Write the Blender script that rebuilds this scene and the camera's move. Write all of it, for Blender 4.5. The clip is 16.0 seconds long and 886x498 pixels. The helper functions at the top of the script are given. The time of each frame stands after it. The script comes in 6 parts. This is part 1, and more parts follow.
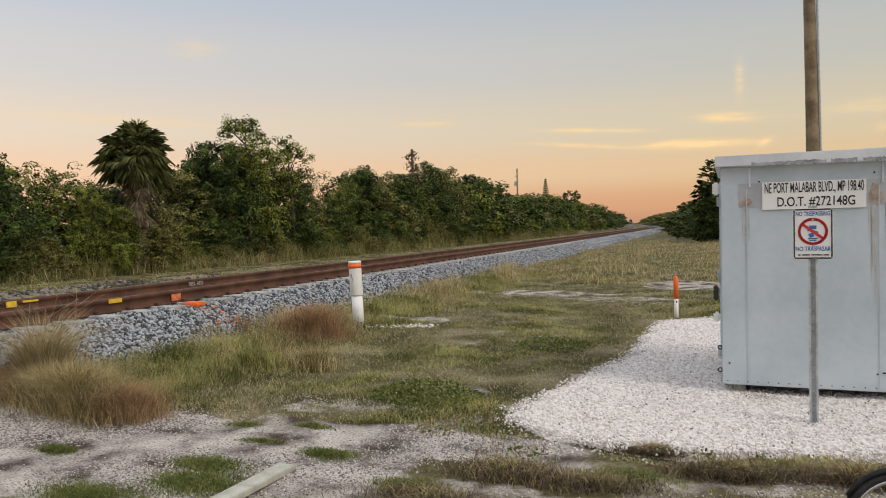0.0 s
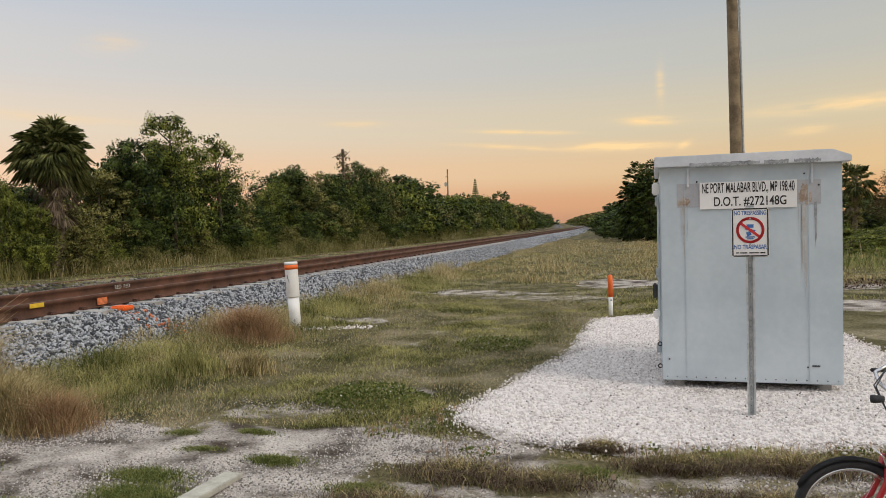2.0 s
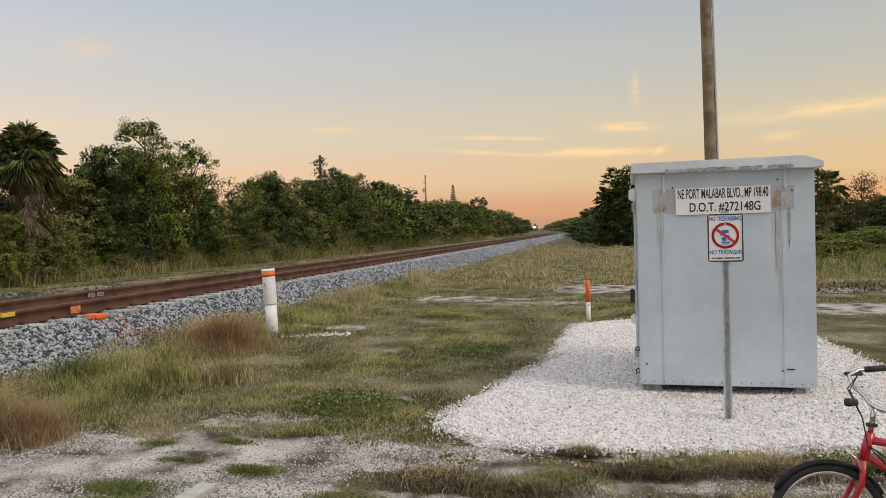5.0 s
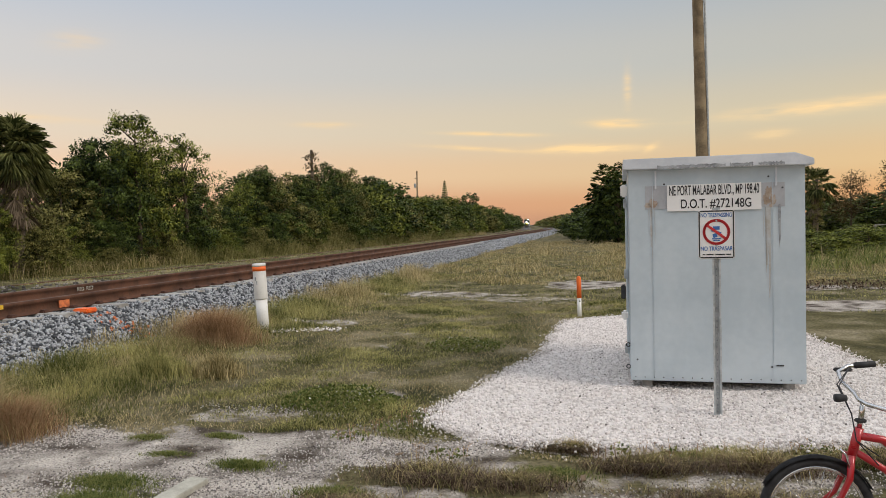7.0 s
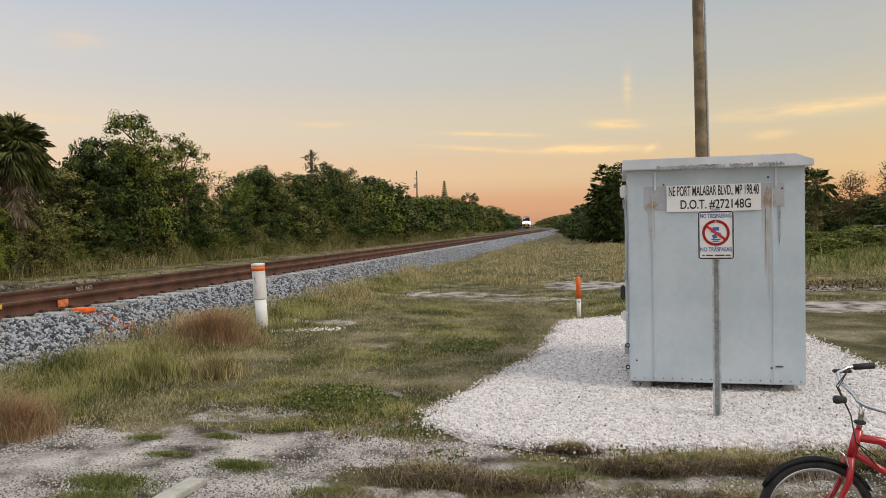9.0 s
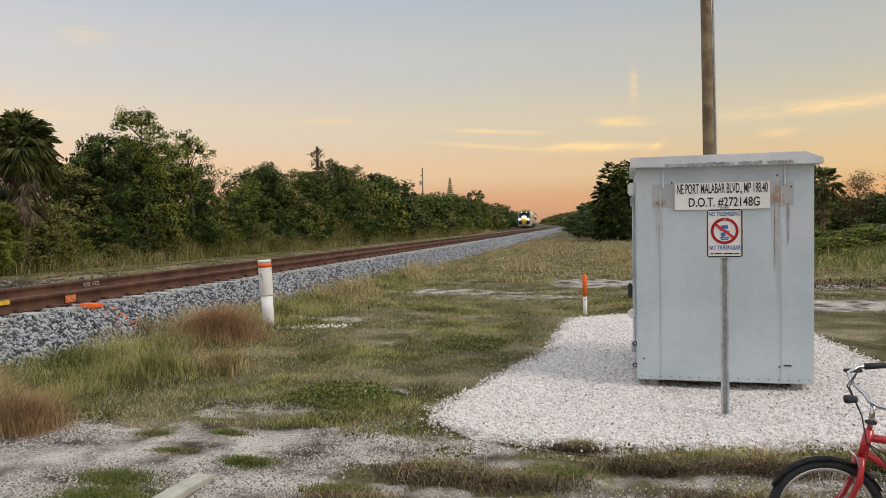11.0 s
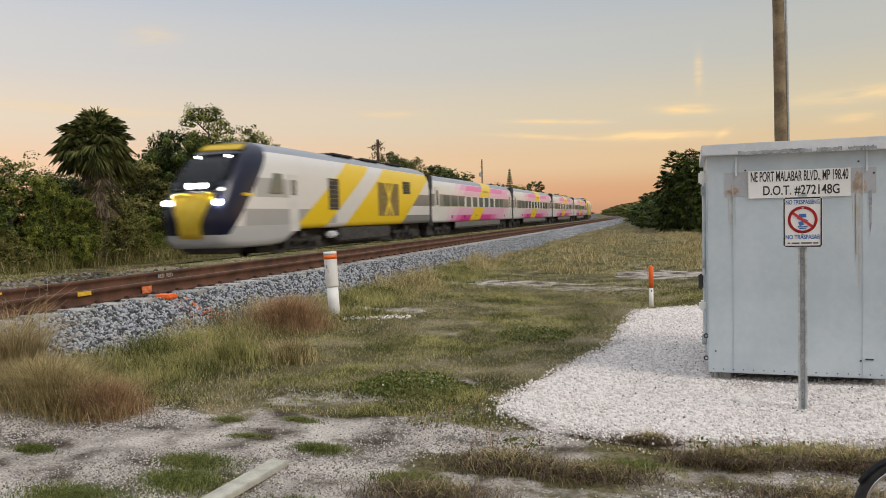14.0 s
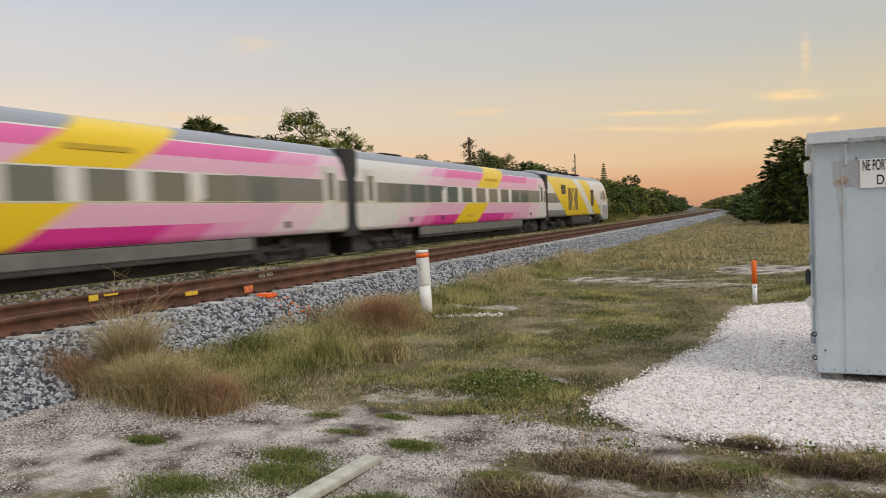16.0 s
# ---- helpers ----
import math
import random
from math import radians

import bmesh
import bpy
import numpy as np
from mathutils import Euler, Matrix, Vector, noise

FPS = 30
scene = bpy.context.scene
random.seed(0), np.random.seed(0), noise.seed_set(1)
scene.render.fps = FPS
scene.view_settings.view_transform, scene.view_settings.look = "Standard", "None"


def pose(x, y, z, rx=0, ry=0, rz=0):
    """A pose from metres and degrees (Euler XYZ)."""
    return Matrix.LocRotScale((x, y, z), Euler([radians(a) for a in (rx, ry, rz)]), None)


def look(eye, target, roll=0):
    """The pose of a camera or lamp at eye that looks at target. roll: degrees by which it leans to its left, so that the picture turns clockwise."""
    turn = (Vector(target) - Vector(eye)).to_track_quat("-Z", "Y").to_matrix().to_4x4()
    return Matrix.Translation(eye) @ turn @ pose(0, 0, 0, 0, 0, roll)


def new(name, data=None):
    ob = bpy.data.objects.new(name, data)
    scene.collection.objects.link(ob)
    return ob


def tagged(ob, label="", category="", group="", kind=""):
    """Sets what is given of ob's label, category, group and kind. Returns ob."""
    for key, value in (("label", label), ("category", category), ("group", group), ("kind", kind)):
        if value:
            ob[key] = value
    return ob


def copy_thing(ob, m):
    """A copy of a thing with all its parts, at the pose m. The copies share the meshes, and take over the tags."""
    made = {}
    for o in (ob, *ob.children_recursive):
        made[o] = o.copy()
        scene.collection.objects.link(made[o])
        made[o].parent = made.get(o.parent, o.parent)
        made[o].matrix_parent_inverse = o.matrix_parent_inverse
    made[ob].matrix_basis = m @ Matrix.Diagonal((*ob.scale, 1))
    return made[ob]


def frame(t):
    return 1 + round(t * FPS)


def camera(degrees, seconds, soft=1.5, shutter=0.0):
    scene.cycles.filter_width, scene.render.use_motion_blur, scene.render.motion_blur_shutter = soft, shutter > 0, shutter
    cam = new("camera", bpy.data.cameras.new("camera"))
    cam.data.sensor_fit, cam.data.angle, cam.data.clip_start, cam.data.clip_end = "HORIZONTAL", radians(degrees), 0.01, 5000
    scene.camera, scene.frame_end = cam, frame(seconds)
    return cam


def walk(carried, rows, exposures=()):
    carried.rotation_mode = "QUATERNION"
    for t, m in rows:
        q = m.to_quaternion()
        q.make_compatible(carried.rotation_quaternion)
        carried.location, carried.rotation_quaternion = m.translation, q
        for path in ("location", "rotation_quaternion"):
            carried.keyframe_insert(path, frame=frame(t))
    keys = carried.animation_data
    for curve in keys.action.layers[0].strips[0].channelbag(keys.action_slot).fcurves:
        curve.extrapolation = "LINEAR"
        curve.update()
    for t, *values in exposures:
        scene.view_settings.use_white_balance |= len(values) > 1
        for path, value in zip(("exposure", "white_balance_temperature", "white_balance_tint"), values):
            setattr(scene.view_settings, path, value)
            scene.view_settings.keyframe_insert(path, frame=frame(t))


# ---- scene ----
cam = camera(62.0, 16.0, soft=0.55, shutter=0.3)
PATH = [
    (0, (0.175, -0.063, 1.794), (-0.098, 1.917, 1.734), -1.3),
    (0.5, (0.159, -0.05, 1.792), (-0.032, 1.939, 1.7), -1.3),
    (1, (0.155, -0.053, 1.793), (0.006, 1.939, 1.689), -1.2),
    (1.5, (0.142, -0.049, 1.778), (0.022, 1.945, 1.689), -1.3),
    (2, (0.012, -0.006, 1.788), (-0.072, 1.991, 1.725), -1.4),
    (2.5, (0.008, -0.003, 1.796), (-0.056, 1.996, 1.749), -1.5),
    (3, (0.011, -0.004, 1.796), (-0.04, 1.995, 1.757), -1.6),
    (5.5, (0.01, 0.004, 1.794), (-0.008, 2.003, 1.742), -1.5),
    (6, (0.014, -0.008, 1.791), (0.004, 1.991, 1.736), -1.4),
    (6.5, (0.013, -0.004, 1.792), (0.009, 1.995, 1.733), -1.4),
    (7, (0.005, 0.011, 1.788), (0.004, 2.01, 1.727), -1.3),
    (7.5, (0.0, 0.021, 1.785), (-0.001, 2.021, 1.721), -1.3),
    (8, (0.001, 0.014, 1.789), (0.001, 2.013, 1.725), -1.3),
    (8.5, (0.004, 0.021, 1.787), (0.004, 2.02, 1.726), -1.3),
    (9, (0.009, 0.02, 1.791), (0.009, 2.019, 1.73), -1.2),
    (11.5, (-0.015, 0.034, 1.79), (-0.04, 2.033, 1.72), -0.9),
    (12, (-0.022, 0.024, 1.79), (-0.066, 2.022, 1.719), -0.9),
    (12.5, (-0.03, 0.025, 1.79), (-0.098, 2.023, 1.718), -1.0),
    (13, (-0.042, 0.03, 1.786), (-0.14, 2.026, 1.711), -1.2),
    (13.5, (-0.061, 0.019, 1.789), (-0.199, 2.013, 1.708), -1.3),
    (14, (-0.073, 0.025, 1.783), (-0.249, 2.016, 1.696), -1.4),
    (14.5, (-0.085, 0.002, 1.789), (-0.297, 1.988, 1.699), -1.7),
    (15, (-0.11, -0.021, 1.785), (-0.368, 1.96, 1.695), -2.0),
    (15.5, (-0.09, -0.001, 1.786), (-0.408, 1.971, 1.695), -2.3),
    (16, (-0.042, 0.041, 1.79), (-0.467, 1.993, 1.704), -2.5),
]
walk(cam, [(t, look(eye, target, roll)) for t, eye, target, roll in PATH])

# ---- world and sun ----
ANG = radians(11.7)                       # heading of the tracks, right of the y axis
DIR = np.array([math.sin(ANG), math.cos(ANG)])
NRM = np.array([math.cos(ANG), -math.sin(ANG)])
BEND_S, BEND_R, BEND_L = 90.0, 1762.0, 160.0
TRAIN_O, TRAIN_Z = -15.5, 0.40            # the far track, on which the train runs
NEAR_O, NEAR_Z = -8.76, 0.855               # the near track


def heading(s):
    """Angle of the tracks at arc length s: straight, then a gentle bend to the left, then straight."""
    return ANG - min(max(s - BEND_S, 0.0), BEND_L) / BEND_R


def at(o, s):
    """World x, y of a place o metres across the tracks and s metres along them."""
    if s <= BEND_S:
        p = TRAIN_O * NRM + s * DIR
    else:
        k = min(s - BEND_S, BEND_L)
        h = ANG - k / BEND_R
        c = TRAIN_O * NRM + BEND_S * DIR - BEND_R * NRM
        p = c + BEND_R * np.array([math.cos(h), -math.sin(h)])
        p = p + max(s - BEND_S - BEND_L, 0.0) * np.array([math.sin(h), math.cos(h)])
    h = heading(s)
    p = p + (o - TRAIN_O) * np.array([math.cos(h), -math.sin(h)])
    return float(p[0]), float(p[1])


def spot(o, s, z=0.0, turn=0.0):
    """Pose at a place in track terms; its y axis runs along the tracks."""
    x, y = at(o, s)
    return pose(x, y, z, 0, 0, -math.degrees(heading(s)) + turn)


def make_world():
    w = bpy.data.worlds.new("dusk_sky")
    scene.world = w
    w.use_nodes = True
    nt = w.node_tree
    nt.nodes.clear()
    N, L = nt.nodes.new, nt.links.new

    def math_node(op, a, b=None, c=None):
        n = N("ShaderNodeMath")
        n.operation = op
        for i, v in enumerate((a, b, c)):
            if v is None:
                continue
            if isinstance(v, (int, float)):
                n.inputs[i].default_value = v
            else:
                L(v, n.inputs[i])
        return n.outputs[0]

    co = N("ShaderNodeTexCoord")
    sep = N("ShaderNodeSeparateXYZ")
    L(co.outputs["Generated"], sep.inputs[0])
    el = math_node("MULTIPLY", math_node("ARCSINE", sep.outputs[2]), 57.2958)
    az = math_node("MULTIPLY", math_node("ARCTAN2", sep.outputs[0], sep.outputs[1]), 57.2958)
    # height colours of the clear dusk sky, from the horizon to the zenith
    ramp = N("ShaderNodeValToRGB")
    ramp.color_ramp.interpolation = "EASE"
    L(math_node("DIVIDE", math_node("MAXIMUM", el, 0.0), 60.0), ramp.inputs[0])
    stops = SKY_STOPS
    e = ramp.color_ramp.elements
    for i, (deg, col) in enumerate(stops):
        k = e[i] if i < 2 else e.new(deg / 60)
        k.position = deg / 60
        k.color = (*col, 1)
    # warmer and yellower towards the sunset
    side = math_node("MULTIPLY", math_node("MAXIMUM", math_node("COSINE", math_node("MULTIPLY", math_node("SUBTRACT", az, 50.0), 0.01745)), 0.0),
                     math_node("POWER", 2.718, math_node("MULTIPLY", el, -0.05)))
    warm = N("ShaderNodeMix")
    warm.data_type, warm.blend_type = "RGBA", "MULTIPLY"
    L(math_node("MULTIPLY", math_node("MULTIPLY", side, side), 1.0), warm.inputs[0])
    L(ramp.outputs[0], warm.inputs[6])
    warm.inputs[7].default_value = (0.94, 1.07, 0.86, 1)
    gain = math_node("MULTIPLY_ADD", math_node("MINIMUM", math_node("MAXIMUM", az, -40.0), 40.0), -0.005, 1.04)
    lit = N("ShaderNodeVectorMath")
    lit.operation = "SCALE"
    L(warm.outputs[2], lit.inputs[0])
    L(gain, lit.inputs[3])
    # thin sunset clouds: streaks with torn edges
    vec = N("ShaderNodeCombineXYZ")
    L(math_node("MULTIPLY", az, 0.35), vec.inputs[0])
    L(math_node("MULTIPLY", el, 2.2), vec.inputs[1])
    no = N("ShaderNodeTexNoise")
    no.inputs["Scale"].default_value, no.inputs["Detail"].default_value = 1.0, 6
    L(vec.outputs[0], no.inputs["Vector"])
    total = None
    for a0, e0, wa, we, tilt, amount in CLOUDS:
        da = math_node("SUBTRACT", az, a0)
        de = math_node("SUBTRACT", math_node("SUBTRACT", el, e0), math_node("MULTIPLY", da, tilt))
        q = math_node("ADD", math_node("POWER", math_node("ABSOLUTE", math_node("DIVIDE", da, wa)), 2.0),
                      math_node("POWER", math_node("ABSOLUTE", math_node("DIVIDE", de, we)), 2.0))
        g = math_node("MULTIPLY", math_node("POWER", 2.718, math_node("MULTIPLY", q, -1.0)), amount)
        total = g if total is None else math_node("ADD", total, g)
    cloud = math_node("MULTIPLY", total, math_node("MULTIPLY_ADD", no.outputs[0], 3.6, -0.8))
    cloud = math_node("MINIMUM", math_node("MAXIMUM", cloud, 0.0), 1.0)
    mix = N("ShaderNodeMix")
    mix.data_type = "RGBA"
    L(cloud, mix.inputs[0])
    L(lit.outputs[0], mix.inputs[6])
    mix.inputs[7].default_value = (0.95, 0.66, 0.34, 1)
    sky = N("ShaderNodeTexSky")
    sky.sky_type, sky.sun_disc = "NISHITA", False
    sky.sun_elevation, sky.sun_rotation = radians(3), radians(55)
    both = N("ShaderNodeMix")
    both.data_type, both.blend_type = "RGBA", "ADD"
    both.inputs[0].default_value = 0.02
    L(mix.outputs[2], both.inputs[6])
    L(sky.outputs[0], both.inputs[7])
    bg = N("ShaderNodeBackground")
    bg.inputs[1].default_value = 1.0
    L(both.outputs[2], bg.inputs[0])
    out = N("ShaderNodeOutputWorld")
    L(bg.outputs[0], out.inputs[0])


SKY_STOPS = [(0.0, (0.56, 0.28, 0.20)), (60.0, (0.82, 0.85, 0.92)), (1.4, (0.66, 0.335, 0.22)), (4.0, (0.73, 0.49, 0.33)),
             (7.5, (0.65, 0.54, 0.43)), (12.0, (0.53, 0.51, 0.50)), (18.0, (0.42, 0.46, 0.53)), (30.0, (0.54, 0.57, 0.62))]
# azimuth, elevation, half width, half height, tilt, amount
CLOUDS = [(11.2, 5.6, 3.2, 0.30, -0.03, 1.3), (4.0, 7.0, 3.0, 0.16, -0.05, 0.8), (3.0, 5.9, 3.6, 0.16, -0.08, 0.6), (13.4, 7.4, 1.9, 0.32, -0.05, 0.9),
          (14.2, 10.0, 0.28, 1.2, 0.0, 0.45), (27.0, 7.6, 6.0, 0.45, 0.04, 0.6), (-9.0, 7.9, 1.7, 0.20, 0.0, 0.5), (15.8, 5.5, 0.5, 0.25, 0.4, 0.7),
          (-31.0, 8.0, 5.0, 0.3, -0.03, 0.35), (-26.0, 13.2, 1.6, 0.6, 0.1, 0.25), (24.0, 6.0, 1.2, 0.3, 0.0, 0.5)]
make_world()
sun = new("sun", bpy.data.lights.new("sun", "SUN"))
sun.data.energy, sun.data.angle, sun.data.color = 1.6, radians(22), (1.0, 0.92, 0.82)
sun.matrix_world = look((45, -18, 42), (0, 8, 0))
scene.view_settings.exposure = 0.0


# ---- materials ----
def surf(name, c1, c2, scale=4.0, rough=0.8, bump=0.2, bump_scale=None, metal=0.0, island=0.0, each=0.0, coat=0.0, spread=(0.35, 0.65), detail=6, thin=0.0):
    """A surface that varies between two colours at two scales, with fine relief. island, each: variation per loose piece or per object."""
    m = bpy.data.materials.new(name)
    m.use_nodes = True
    nt = m.node_tree
    N, L = nt.nodes.new, nt.links.new
    b = nt.nodes["Principled BSDF"]
    co = N("ShaderNodeTexCoord")
    n1 = N("ShaderNodeTexNoise")
    n1.inputs["Scale"].default_value, n1.inputs["Detail"].default_value = scale, detail
    n2 = N("ShaderNodeTexNoise")
    n2.inputs["Scale"].default_value, n2.inputs["Detail"].default_value = scale * 9, 4
    L(co.outputs["Object"], n1.inputs["Vector"])
    L(co.outputs["Object"], n2.inputs["Vector"])
    f = N("ShaderNodeMath")
    f.operation = "MULTIPLY_ADD"
    L(n2.outputs[0], f.inputs[0])
    f.inputs[1].default_value = 0.35
    half = N("ShaderNodeMath")
    half.operation = "MULTIPLY_ADD"
    L(n1.outputs[0], half.inputs[0])
    half.inputs[1].default_value, half.inputs[2].default_value = 1.0, -0.175
    L(half.outputs[0], f.inputs[2])
    last = f.outputs[0]
    if island or each:
        src = N("ShaderNodeNewGeometry").outputs["Random Per Island"] if island else N("ShaderNodeObjectInfo").outputs["Random"]
        k = N("ShaderNodeMath")
        k.operation = "MULTIPLY_ADD"
        L(src, k.inputs[0])
        k.inputs[1].default_value = island or each
        off = N("ShaderNodeMath")
        off.operation = "ADD"
        L(last, off.inputs[0])
        off.inputs[1].default_value = -(island or each) / 2
        L(off.outputs[0], k.inputs[2])
        last = k.outputs[0]
    r = N("ShaderNodeMapRange")
    r.inputs["From Min"].default_value, r.inputs["From Max"].default_value = spread
    L(last, r.inputs["Value"])
    mix = N("ShaderNodeMix")
    mix.data_type = "RGBA"
    L(r.outputs[0], mix.inputs[0])
    mix.inputs[6].default_value, mix.inputs[7].default_value = (*c1, 1), (*c2, 1)
    L(mix.outputs[2], b.inputs["Base Color"])
    rr = N("ShaderNodeMath")
    rr.operation = "MULTIPLY_ADD"
    L(n2.outputs[0], rr.inputs[0])
    rr.inputs[1].default_value, rr.inputs[2].default_value = 0.2, rough - 0.1
    L(rr.outputs[0], b.inputs["Roughness"])
    b.inputs["Metallic"].default_value = metal
    if thin:
        b.inputs["Specular IOR Level"].default_value = 0.15
    b.inputs["Coat Weight"].default_value = coat
    if thin:
        b.inputs["Subsurface Weight"].default_value = 0.0
        tr = N("ShaderNodeBsdfTranslucent")
        L(mix.outputs[2], tr.inputs[0])
        ms = N("ShaderNodeMixShader")
        ms.inputs[0].default_value = thin
        L(b.outputs[0], ms.inputs[1])
        L(tr.outputs[0], ms.inputs[2])
        L(ms.outputs[0], nt.nodes["Material Output"].inputs[0])
    if bump:
        bp = N("ShaderNodeBump")
        bp.inputs["Strength"].default_value, bp.inputs["Distance"].default_value = bump, 0.02
        n3 = N("ShaderNodeTexNoise")
        n3.inputs["Scale"].default_value, n3.inputs["Detail"].default_value = bump_scale or scale * 12, 4
        L(co.outputs["Object"], n3.inputs["Vector"])
        L(n3.outputs[0], bp.inputs["Height"])
        L(bp.outputs[0], b.inputs["Normal"])
    return m


def glow(name, col, power):
    m = bpy.data.materials.new(name)
    m.use_nodes = True
    b = m.node_tree.nodes["Principled BSDF"]
    b.inputs["Base Color"].default_value = (*col, 1)
    b.inputs["Emission Color"].default_value, b.inputs["Emission Strength"].default_value = (*col, 1), power
    return m


def glass(name, col, rough=0.08):
    m = bpy.data.materials.new(name)
    m.use_nodes = True
    b = m.node_tree.nodes["Principled BSDF"]
    b.inputs["Base Color"].default_value, b.inputs["Roughness"].default_value = (*col, 1), rough
    b.inputs["Specular IOR Level"].default_value = 0.35
    return m


